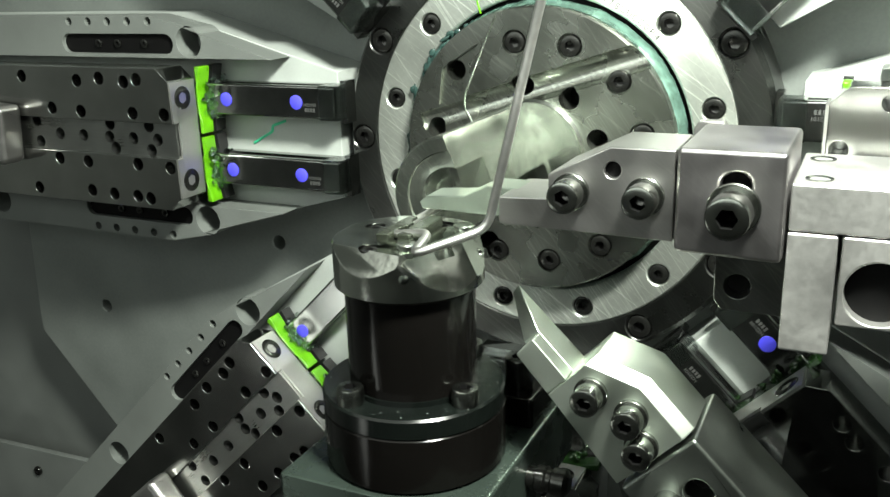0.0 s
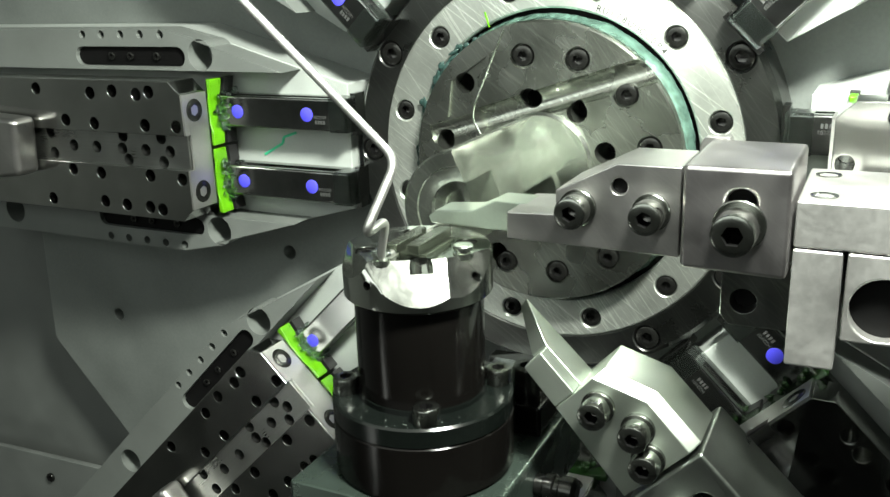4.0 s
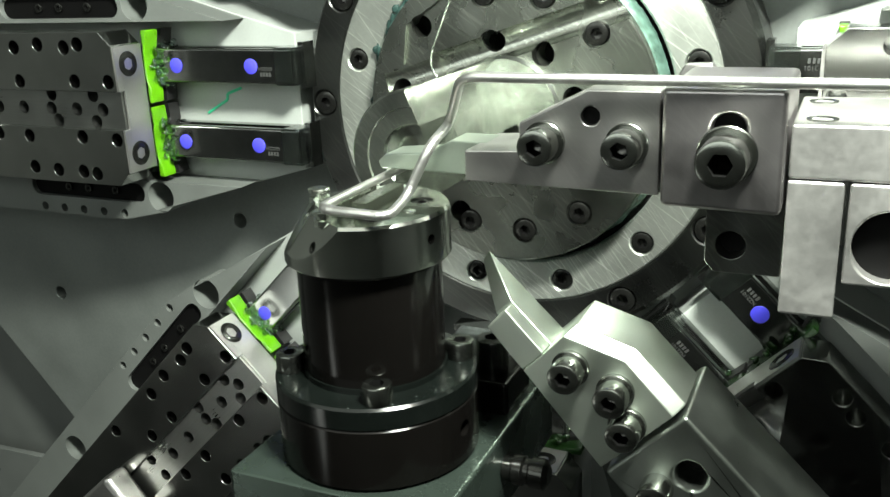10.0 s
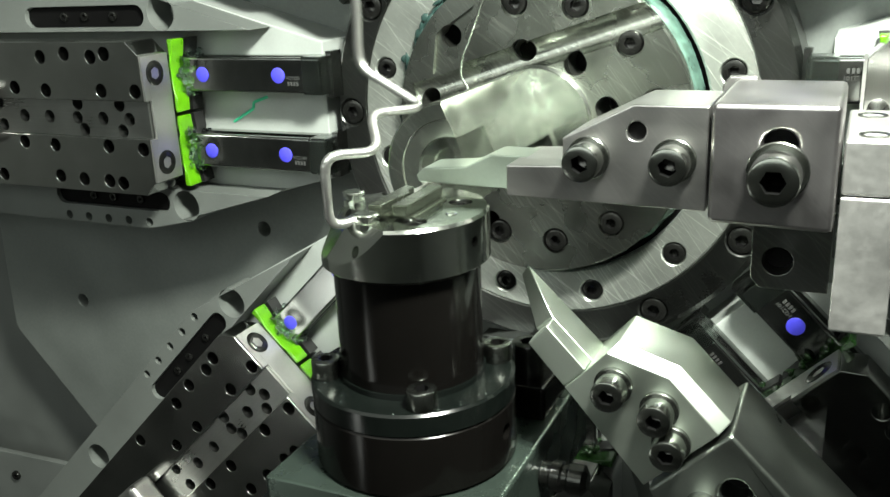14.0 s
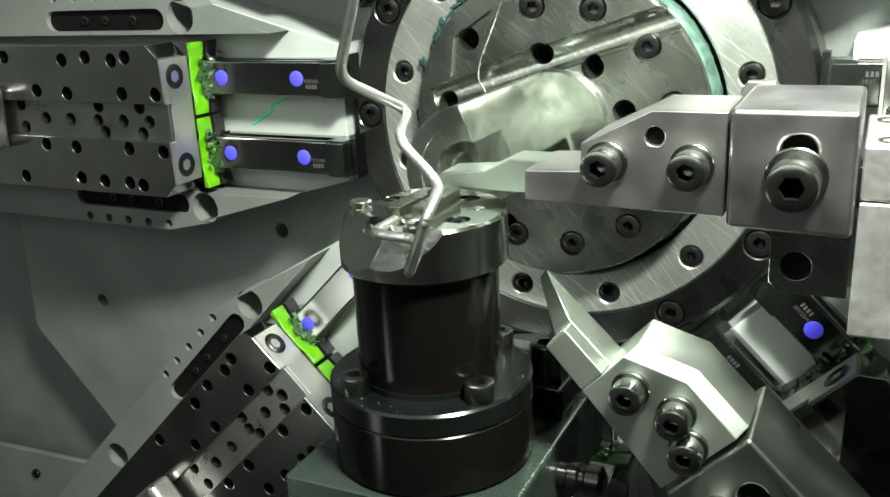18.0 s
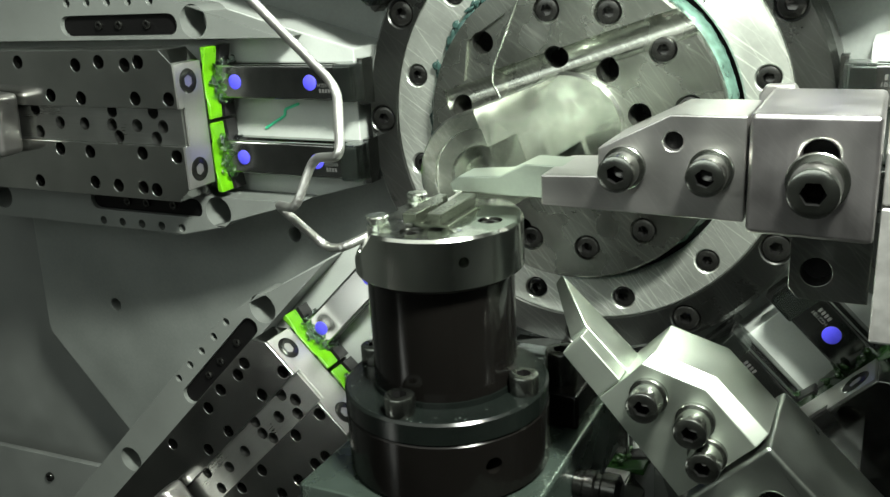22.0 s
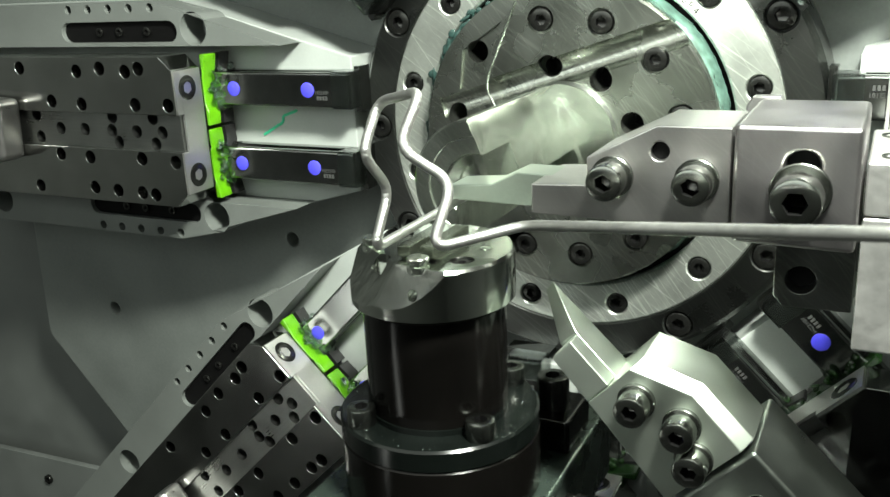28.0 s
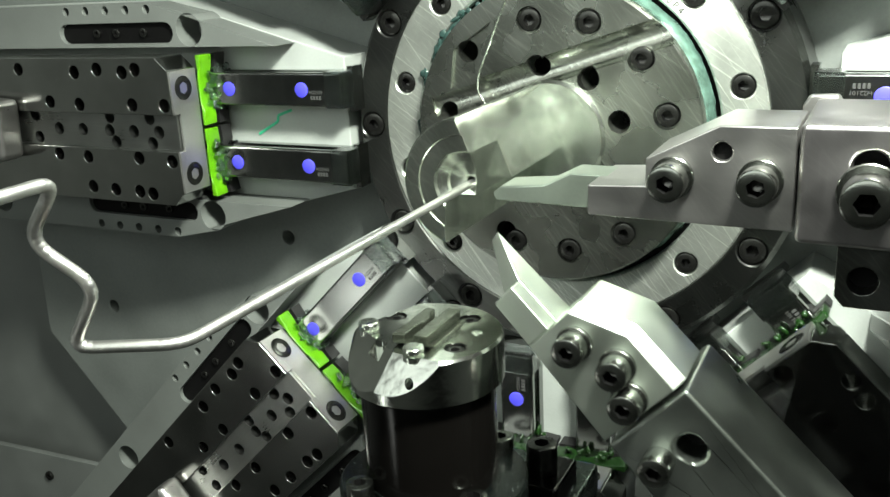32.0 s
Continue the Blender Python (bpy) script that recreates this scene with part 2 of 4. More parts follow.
def plate(outline, holes, y0, y1, bm=None):
    """A slab with its front at y0 and back at y1 (y0 < y1). Holes are (loop, depth); no depth: through."""
    bm = bm or bmesh.new()

    def loop(points, y):
        vs = [bm.verts.new((x, y, z)) for x, z in points]
        return vs, [bm.edges.new((vs[i], vs[(i + 1) % len(vs)])) for i in range(len(vs))]

    def wall(a, b):
        for i in range(len(a)):
            j = (i + 1) % len(a)
            bm.faces.new((a[i], a[j], b[j], b[i]))

    front, front_edges = loop(outline, y0)
    back, back_edges = loop(outline, y1)
    fe, be, walls = list(front_edges), list(back_edges), [(front, back)]
    floors = []
    for points, depth in holes:
        a, ae = loop(points, y0)
        fe += ae
        if depth is None:
            b, bb = loop(points, y1)
            be += bb
        else:
            b, _ = loop(points, y0 + depth)
            floors.append(b)
        walls.append((a, b))
    bmesh.ops.triangle_fill(bm, use_beauty=True, use_dissolve=False, edges=fe)
    bmesh.ops.triangle_fill(bm, use_beauty=True, use_dissolve=False, edges=be)
    for a, b in walls:
        wall(a, b)
    for b in floors:
        bm.faces.new(b)
    return bm


def prism(points, y0, y1):
    """An outline in x and z drawn out from y0 to y1 with whole end faces."""
    bm = bmesh.new()
    a, b = ([bm.verts.new((x, y, z)) for x, z in points] for y in (y0, y1))
    bm.faces.new(a), bm.faces.new(b)
    for i in range(len(points)):
        j = (i + 1) % len(points)
        bm.faces.new((a[i], a[j], b[j], b[i]))
    return bm


def loft(rings):
    """A solid through rings of equally many points, closed at both ends."""
    bm = bmesh.new()
    rows = [[bm.verts.new(v) for v in ring] for ring in rings]
    bm.faces.new(rows[0]), bm.faces.new(rows[-1])
    for a, b in zip(rows, rows[1:]):
        for i in range(len(a)):
            j = (i + 1) % len(a)
            bm.faces.new((a[i], a[j], b[j], b[i]))
    return bm


def box(x0, x1, y0, y1, z0, z1, bm=None):
    return plate([(x0, z0), (x1, z0), (x1, z1), (x0, z1)], [], y0, y1, bm)


def lathe(profile, n=48, bm=None, m=None):
    """Turned about z: profile rows of (radius, z), closed at the axis where a radius is 0."""
    own = bmesh.new()
    rings = []
    for r, z in profile:
        if r < 1e-6:
            rings.append([own.verts.new((0, 0, z))])
        else:
            rings.append([own.verts.new((r * math.cos(2 * math.pi * i / n), r * math.sin(2 * math.pi * i / n), z)) for i in range(n)])
    for a, b in zip(rings, rings[1:]):
        for i in range(n):
            j = (i + 1) % n
            vs = []
            for v in (a[i % len(a)], a[j % len(a)], b[j % len(b)], b[i % len(b)]):
                if v not in vs:
                    vs.append(v)
            if len(vs) > 2:
                own.faces.new(vs)
    if m is not None:
        own.transform(m)
    if bm is None:
        return own
    me = bpy.data.meshes.new("tmp")
    own.to_mesh(me)
    own.free()
    bm.from_mesh(me)
    bpy.data.meshes.remove(me)
    return bm


FACE = Matrix.Rotation(math.pi / 2, 4, "X")  # turns +z into -y
CACHE = {}


def cap_screw(r, h, glint=2):
    """Socket head, its top at +z, underside at z = 0, with a hexagon socket."""
    key = ("cap", r, h, glint)
    if key not in CACHE:
        bm = lathe([(r * 0.98, 0), (r, h * 0.1), (r, h - r * 0.14), (r * 0.95, h - r * 0.04), (r * 0.86, h)], 24)
        top = [v for v in bm.verts if abs(v.co.z - h) < 1e-7]
        hexa = [bm.verts.new((r * 0.5 * math.cos(i * math.pi / 3), r * 0.5 * math.sin(i * math.pi / 3), h)) for i in range(6)]
        low = [bm.verts.new((v.co.x * 0.96, v.co.y * 0.96, h * 0.35)) for v in hexa]
        pit = bm.verts.new((0, 0, h * 0.22))
        edges = [e for e in bm.edges if all(v in top for v in e.verts)]
        edges += [bm.edges.new((hexa[i], hexa[(i + 1) % 6])) for i in range(6)]
        bmesh.ops.triangle_fill(bm, use_beauty=True, edges=edges)
        # socket walls, and the pit where glint is 1, blackened as inner shade
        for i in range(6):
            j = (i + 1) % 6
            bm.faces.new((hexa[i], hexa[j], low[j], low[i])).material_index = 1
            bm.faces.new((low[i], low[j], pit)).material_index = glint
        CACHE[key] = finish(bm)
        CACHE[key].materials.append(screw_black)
        CACHE[key].materials.append(shade_black)
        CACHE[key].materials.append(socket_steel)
    return CACHE[key]


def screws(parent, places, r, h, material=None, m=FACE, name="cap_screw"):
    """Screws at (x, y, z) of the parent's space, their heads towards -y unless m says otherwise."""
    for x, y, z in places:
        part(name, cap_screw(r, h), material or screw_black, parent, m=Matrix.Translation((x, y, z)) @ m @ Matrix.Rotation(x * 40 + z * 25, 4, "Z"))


def washers(parent, places, r):
    """Split spring washers under screw heads that look towards -y."""
    for x, y, z in places:
        part("washer", lathe([(r * 0.6, 0), (r, 0), (r, 0.0018), (r * 0.96, 0.0021), (r * 0.6, 0.0021), (r * 0.6, 0)], 28), screw_steel, parent, m=Matrix.Translation((x, y, z)) @ FACE)


def at_angle(phi, shift=0.0):
    """The pose of a slide whose x axis points outwards from the middle of the machine at that angle."""
    return pose(0, 0, 1, 0, -phi, 0) @ Matrix.Translation((shift, 0, 0))


def cut(bm, *cutters, mode="DIFFERENCE"):
    """The solid bm with the cutters taken away, as a mesh."""
    base = new("base", finish(bm))
    mods = []
    for c in cutters:
        ob = new("cutter", finish(c))
        mod = base.modifiers.new("cut", "BOOLEAN")
        mod.object, mod.operation, mod.solver = ob, mode, "EXACT"
        mods.append(ob)
    bpy.context.view_layer.update()
    me = bpy.data.meshes.new_from_object(base.evaluated_get(bpy.context.evaluated_depsgraph_get()))
    for ob in (base, *mods):
        bpy.data.objects.remove(ob)
    me.shade_smooth()
    me.set_sharp_from_angle(angle=radians(30))
    return me


def lettering(text, size, m, bm=None, align="LEFT"):
    """Flat letters as a mesh, added to bm."""
    bm = bm or bmesh.new()
    curve = bpy.data.curves.new("letter", "FONT")
    curve.body, curve.size, curve.align_x, curve.extrude, curve.resolution_u = text, size, align, 0.0001, 2
    glyph = new("letter", curve)
    me = bpy.data.meshes.new_from_object(glyph)
    me.transform(m)
    bm.from_mesh(me)
    bpy.data.objects.remove(glyph)
    bpy.data.curves.remove(curve)
    bpy.data.meshes.remove(me)
    return bm


def tube(points, radius, fillet, n=16):
    """A wire along the points, its corners rounded."""
    path = [points[0]]
    for a, p, c in zip(points, points[1:], points[2:]):
        u, v = (a - p).normalized(), (c - p).normalized()
        for i in range(9):
            s = i / 8
            path.append(p + u * fillet * (1 - s) ** 2 + v * fillet * s ** 2)
    path.append(points[-1])
    bm = bmesh.new()
    rings = []
    q = Vector((0, 0, 1)).rotation_difference(path[1] - path[0])
    for i, p in enumerate(path):
        d = (path[min(i + 1, len(path) - 1)] - path[max(i - 1, 0)]).normalized()
        q = (q @ Vector((0, 0, 1))).rotation_difference(d) @ q
        rings.append([bm.verts.new(p + q @ Vector((radius * math.cos(2 * math.pi * k / n), radius * math.sin(2 * math.pi * k / n), 0))) for k in range(n)])
    for a, c in zip(rings, rings[1:]):
        for k in range(n):
            bm.faces.new((a[k], a[(k + 1) % n], c[(k + 1) % n], c[k]))
    bm.faces.new(rings[0]), bm.faces.new(rings[-1])
    bmesh.ops.create_icosphere(bm, subdivisions=2, radius=radius, matrix=Matrix.Translation(path[-1]))
    return bm


# ---- structure ----
def face_plate():
    rim = [(-0.461, 0.686), (-0.543, 0.777), (-0.537, 0.888), (-0.60, 0.96), (-0.60, 1.5), (0.8, 1.5), (0.8, 0.45), (-0.35, 0.45), (-0.40, 0.62)]
    holes = [(circle(-0.244, 0.899, 0.0058), 0.015), (circle(-0.450, 0.815, 0.0058), 0.015), (circle(-0.285, 1.185, 0.0058), 0.015), (circle(0.0, 1.0, 0.118, 64), None)]
    tagged(part("machine_face", plate(rim, holes, 0.043, 0.075), plate_grey, bevel=0.001), "grey satin steel front plate of the forming machine", "machine panel", kind="structure")
    tagged(part("back_sheet", box(-1.5, 1.5, 0.085, 0.09, 0.02, 2.38), sheet_grey), "dark grey sheet metal behind the front plate", "machine panel", kind="structure")
    panel = part("lower_panel", plate([(-1.2, 0.3), (-0.40, 0.3), (-0.44, 0.60), (-0.505, 0.6368), (-0.57, 0.6345), (-0.64, 0.6317), (-1.2, 0.605)], [], 0.040, 0.046), sheet_grey, bevel=0.001)
    tagged(panel, "dull grey lower cover sheet held by a screw", "cover panel", kind="structure")
    screws(panel, [(-0.583, 0.040, 0.609)], 0.005, 0.003)


def cabin():
    walls = [("wall_back", (-1.6, 1.6, 0.46, 0.50, 0.0, 2.4)), ("wall_left", (-1.6, -1.55, -1.8, 0.46, 0.0, 2.4)), ("wall_right", (1.55, 1.6, -1.8, 0.46, 0.0, 2.4)),
             ("wall_front", (-1.55, 1.55, -1.8, -1.75, 0.0, 2.4)), ("floor", (-1.6, 1.6, -1.8, 0.5, -0.05, 0.0)), ("ceiling", (-1.6, 1.6, -1.8, 0.5, 2.4, 2.45))]
    for name, b in walls:
        tagged(part(name, box(*b), floor_dark if name == "floor" else cabin_grey), "plain grey painted sheet metal of the machine cabin", "cabin wall", kind="structure")


# ---- bearing and wire guide ----
def bearing():
    ob = thing("crossed_roller_bearing", "large ground steel crossed roller bearing ring bolted to the machine face", "bearing", m=pose(0, 0, 1))
    def ring(profile, radius, angles, bore):
        places = [(radius * math.cos(radians(a)), radius * math.sin(radians(a))) for a in angles]
        drills = [lathe([(0, -0.009), (bore, -0.009), (bore, -0.0008), (bore + 0.0012, 0.0006), (bore + 0.0012, 0.004), (0, 0.004)], 28, m=Matrix.Translation((x, 0, z)) @ FACE) for x, z in places]
        return cut(lathe(profile, 96, m=FACE), *drills), places

    mesh, places = ring([(0.0945, -0.03), (0.0945, -0.0012), (0.0957, 0.0), (0.1195, 0.0), (0.1205, -0.0012), (0.1205, -0.03), (0.0945, -0.03)], 0.1085, range(15, 360, 30), 0.0069)
    part("outer_race", mesh, race_steel, ob, "bright ground steel outer race")
    screws(ob, [(x, 0.0085, z) for x, z in places], 0.0064, 0.0078)
    mesh, places = ring([(0.1206, -0.045), (0.1206, -0.001), (0.1215, 0.0), (0.1400, 0.0), (0.1432, -0.0045), (0.1432, -0.045), (0.1206, -0.045)], 0.1315, range(0, 360, 30), 0.0086)
    part("clamp_ring", mesh, ring_dark, ob, "dark steel clamping ring")
    screws(ob, [(x, 0.0085, z) for x, z in places], 0.0078, 0.0078)
    rng = random.Random(7)
    bm = bmesh.new()
    rings = []
    lump = slow = 0.0
    for i in range(320):
        a = 2 * math.pi * i / 320
        w = 0.5 + 0.5 * math.sin(a - 0.3)
        slow = 0.92 * slow + rng.uniform(-0.0003, 0.0003)
        lump = 0.45 * lump + rng.uniform(-0.0005, 0.0005) + slow * 0.6
        prof = [(0.0884, -0.010), (0.0888, -0.0060 - 0.005 * w + lump), (0.0896 + slow, -0.0038 - 0.003 * w + lump), (0.0908 + lump * 0.7 + slow, -0.0006 + lump), (0.0918 + slow, 0.005)]
        rings.append([bm.verts.new((r * math.cos(a), y, r * math.sin(a))) for r, y in prof])
    for i in range(320):
        p, q = rings[i], rings[(i + 1) % 320]
        for j in range(4):
            bm.faces.new((p[j], p[j + 1], q[j + 1], q[j]))
    part("grease_bead", finish(bm, 80), grease_film, ob, "glossy green grease squeezed out round the ring")
    clots = bmesh.new()
    for i in range(90):
        a = radians(rng.gauss(141, 8) if i < 60 else rng.gauss(183, 6))
        r = 0.0895 + abs(rng.gauss(0, 0.0022))
        m = Matrix.Translation((r * math.cos(a), rng.uniform(-0.0060, 0.0), r * math.sin(a))) @ Matrix.Rotation(-a + rng.uniform(-0.5, 0.5), 4, "Y") @ Matrix.Diagonal((rng.uniform(0.6, 1.8), rng.uniform(0.25, 0.5), rng.uniform(1.2, 3.6), 1))
        bmesh.ops.create_icosphere(clots, subdivisions=2, radius=rng.uniform(0.0010, 0.0024), matrix=m)
    clump = part("grease", finish(clots, 80), grease_dark, ob)
    tagged(clump, "dark teal clots of old grease", kind="stuff")
    # black ring that acts as the shade down in the gap round the disc
    part("gap_ring", lathe([(0.0886, -0.012), (0.0945, -0.012), (0.0945, -0.007), (0.0886, -0.007), (0.0886, -0.012)], 96, m=FACE), shade_black, ob)
    letters = bmesh.new()
    for i, ch in enumerate("RU178UUCC0P4"):
        a = radians(72.0 - i * 2.5)
        lettering(ch, 0.0056, Matrix.Translation((0.0965 * math.cos(a), -0.0002, 0.0965 * math.sin(a))) @ Matrix.Rotation(math.pi / 2 - a, 4, "Y") @ FACE, letters, "CENTER")
    part("engraving", letters, mark_ink, ob, "engraved dark bearing code RU178UUCC0P4")


def guide_disc():
    ob = thing("wire_guide_disc", "round machined steel disc carrying the wire guide nose", "guide plate", m=pose(0, 0, 1))
    tools = [prism([(-0.024, 0.083), (-0.045, 0.036), (-0.046, 0.027), (-0.041, 0.018), (-0.10, -0.012), (-0.10, 0.10), (-0.03, 0.11)], -0.03, -0.0135),
             prism([(-0.066, 0.027), (-0.063, 0.050), (-0.038, 0.066), (-0.050, 0.034)], -0.03, -0.011)]
    way = Matrix.Translation((-0.078, -0.0195, 0.0150)) @ Matrix.Rotation(-math.atan2(0.31, 1.0), 4, "Y") @ Matrix.Rotation(math.pi / 2, 4, "Y")
    tools.append(lathe([(0, 0), (0.0085, 0), (0.0085, 0.168), (0, 0.168)], 40, m=way))
    drilled = ((-0.054, 0.049), (-0.068, 0.012), (-0.008, 0.041), (0.023, 0.034), (0.041, 0.010), (-0.03, -0.06), (-0.062, -0.03))
    for x, z in drilled:
        # a black disc in each hole gives it the shade of depth
        part("hole_bottom", lathe([(0, 0), (0.0067, 0), (0.0067, 0.004), (0, 0.004)], 20, m=Matrix.Translation((x, 0.018, z)) @ FACE), shade_black, ob)
        tools.append(lathe([(0, -0.035), (0.0066, -0.035), (0.0066, 0.05), (0, 0.05)], 24, m=Matrix.Translation((x, 0, z)) @ FACE))
    heads = [(-0.012, 0.067), (0.023, 0.065), (0.053, 0.045), (0.011, -0.069), (-0.024, -0.066), (0.044, -0.056), (0.066, -0.02), (0.068, 0.014)]
    for x, z in heads:
        tools.append(lathe([(0, 0.012), (0.0078, 0.012), (0.0078, 0.03), (0, 0.03)], 28, m=Matrix.Translation((x, 0, z)) @ FACE))
    disc = lathe([(0, -0.03), (0.0885, -0.03), (0.0885, 0.017), (0.0875, 0.018), (0, 0.018)], 96, m=FACE)
    part("disc", cut(disc, *tools), disc_steel, ob, "machined disc with a milled groove and drilled holes", bevel=0.0006)
    screws(ob, [(x, -0.0121, z) for x, z in heads], 0.0066, 0.006)
    nose = lathe([(0, -0.01), (0.0318, -0.01), (0.0318, 0.1205), (0.0308, 0.1215), (0.0240, 0.1215), (0.0235, 0.1205), (0.0160, 0.1202), (0.0150, 0.1188), (0.0106, 0.1168), (0.0098, 0.1152), (0.0036, 0.1130), (0.0022, 0.1120), (0.0022, 0.05), (0, 0.05)], 96, m=Matrix.Translation((0, -0.018, 0)) @ FACE)
    nx, nz, gap = 0.937, 0.350, 0.0081  # the long clearance flat on the cutter's side
    flat = [(nx * gap - nz * 0.06, nz * gap + nx * 0.06), (nx * gap + nz * 0.06, nz * gap - nx * 0.06), (nx * 0.06 + nz * 0.06, nz * 0.06 - nx * 0.06), (nx * 0.06 - nz * 0.06, nz * 0.06 + nx * 0.06)]
    notch = prism([(0.0030, 0.0150), (0.0030, -0.05), (0.05, -0.05), (0.05, 0.0150)], -0.150, -0.1040)
    relief = prism([(0.0030, -0.0038), (0.0030, -0.05), (0.05, -0.05), (0.05, -0.0038)], -0.1042, -0.026)
    under = prism([(-0.0110, -0.0065), (-0.0110, -0.05), (0.0032, -0.05), (0.0032, -0.0065)], -0.150, -0.0245)
    part("guide_nose", cut(nose, prism(flat, -0.150, -0.0225), notch, relief, under), polished, ob, "polished cylindrical wire guide nose with a flat and a notch", bevel=0.0005)
    edge = [Vector((x, -0.0180, z)) for x, z in ((-0.024, 0.083), (-0.045, 0.036), (-0.046, 0.027), (-0.041, 0.018))]
    # polished rod laid on the edge to supply its chamfer's glint
    part("step_edge", finish(tube(edge, 0.0007, 0.003, 8), 70), polished, ob, "bright rounded rod added for the glint on the step's edge")
    part("collar", lathe([(0.0318, 0), (0.0335, 0), (0.0335, 0.0012), (0.0318, 0.003)], 64, m=Matrix.Translation((0, -0.018, 0)) @ FACE), polished, ob)


# ---- slides ----
def slide():
    """One radial slide: x outwards, y depth, z across."""
    ob = thing("tool_slide", "grey radial tool slide bed with two linear rails", "machine slide", "radial tool slides")
    bed = plate([(0.150, -0.045), (0.293, -0.085), (0.62, -0.085), (0.62, 0.085), (0.293, 0.085), (0.150, 0.045)], [], 0.0, 0.043)
    part("bed", bed, bed_grey, ob, bevel=0.0008)
    for s in (1, -1):
        outline = [(0.188, 0.0545), (0.62, 0.0545), (0.62, 0.085), (0.293, 0.085)]
        holes = [(slot(0.2795, 0.3745, 0.0645, 0.0072), 0.0232), (circle(0.258, 0.066, 0.0112, 28), None), (circle(0.482, 0.0675, 0.0112, 28), None)]
        holes += [(circle(0.294 + 0.0195 * i, 0.0805, 0.0032, 14), 0.01) for i in range(5)]
        bm = plate(outline, holes, -0.024, -0.0002)
        bm.transform(Matrix.Diagonal((1, 1, s, 1)))
        side = part("side_plate", bm, side_grey, ob, bevel=0.0007)
        # this black strip replaces the shade of the slot's depth
        part("slot_strip", plate([(x, s * z) for x, z in slot(0.2795, 0.3745, 0.0645, 0.0070)], [], -0.0205, -0.002), shade_black, side, "black strip in place of the slot's deep shade")
        for x in (0.3015, 0.3275, 0.3465):
            part("set_screw", cap_screw(0.0032, 0.002), screw_black, side, m=Matrix.Translation((x, -0.0205, s * 0.0645)) @ FACE)
        z = s * 0.0257
        prof = [(z - 0.0112, 0.0), (z - 0.0112, -0.007), (z - 0.0085, -0.010), (z - 0.0085, -0.013), (z - 0.0112, -0.0155), (z - 0.0112, -0.0195), (z - 0.0102, -0.0205)]
        prof += [(2 * z - a, b) for a, b in reversed(prof)]
        bm = bmesh.new()
        a = [bm.verts.new((0.141, y, q)) for q, y in prof]
        b = [bm.verts.new((0.61, y, q)) for q, y in prof]
        bm.faces.new(a), bm.faces.new(b)
        for i in range(len(a)):
            j = (i + 1) % len(a)
            bm.faces.new((a[i], a[j], b[j], b[i]))
        rail = part("linear_rail", bm, rail_steel, ob, "dark polished profile rail with blue caps", bevel=0.0007)
        part("rail_stop", box(0.1365, 0.1405, -0.0125, -0.0003, z - 0.0145, z + 0.0145), rail_steel, ob)
        part("end_cover", box(0.1388, 0.1535, -0.0213, -0.0040, z - 0.0119, z + 0.0119), clear_film, rail, "clear greasy plastic cover on the rail's end", bevel=0.0008)
        part("rail_marking", lettering("H22101", 0.0034, Matrix.Translation((0.1664, -0.0206, z + 0.0027)) @ Matrix.Rotation(math.pi, 4, "Y") @ FACE), mark_grey, rail, "faint printed code H22101")
        bars = bmesh.new()
        for i in range(4):
            box(0.1572 + 0.0022 * i, 0.1586 + 0.0022 * i, -0.0207, -0.0204, z + 0.0038, z + 0.0064, bars)
        part("rail_marking", bars, mark_grey, rail, "faint printed marking")
        for i in range(2):
            part("rail_cap", lathe([(0.0050, 0.0), (0.0050, 0.0005), (0.0044, 0.0008), (0, 0.0008)], 20, m=FACE), blue_cap, rail, "round blue plastic cap", m=Matrix.Translation((0.172 + 0.06 * i, -0.0205, z)))
    return ob


HOLES = [(0.262, 0.02)]


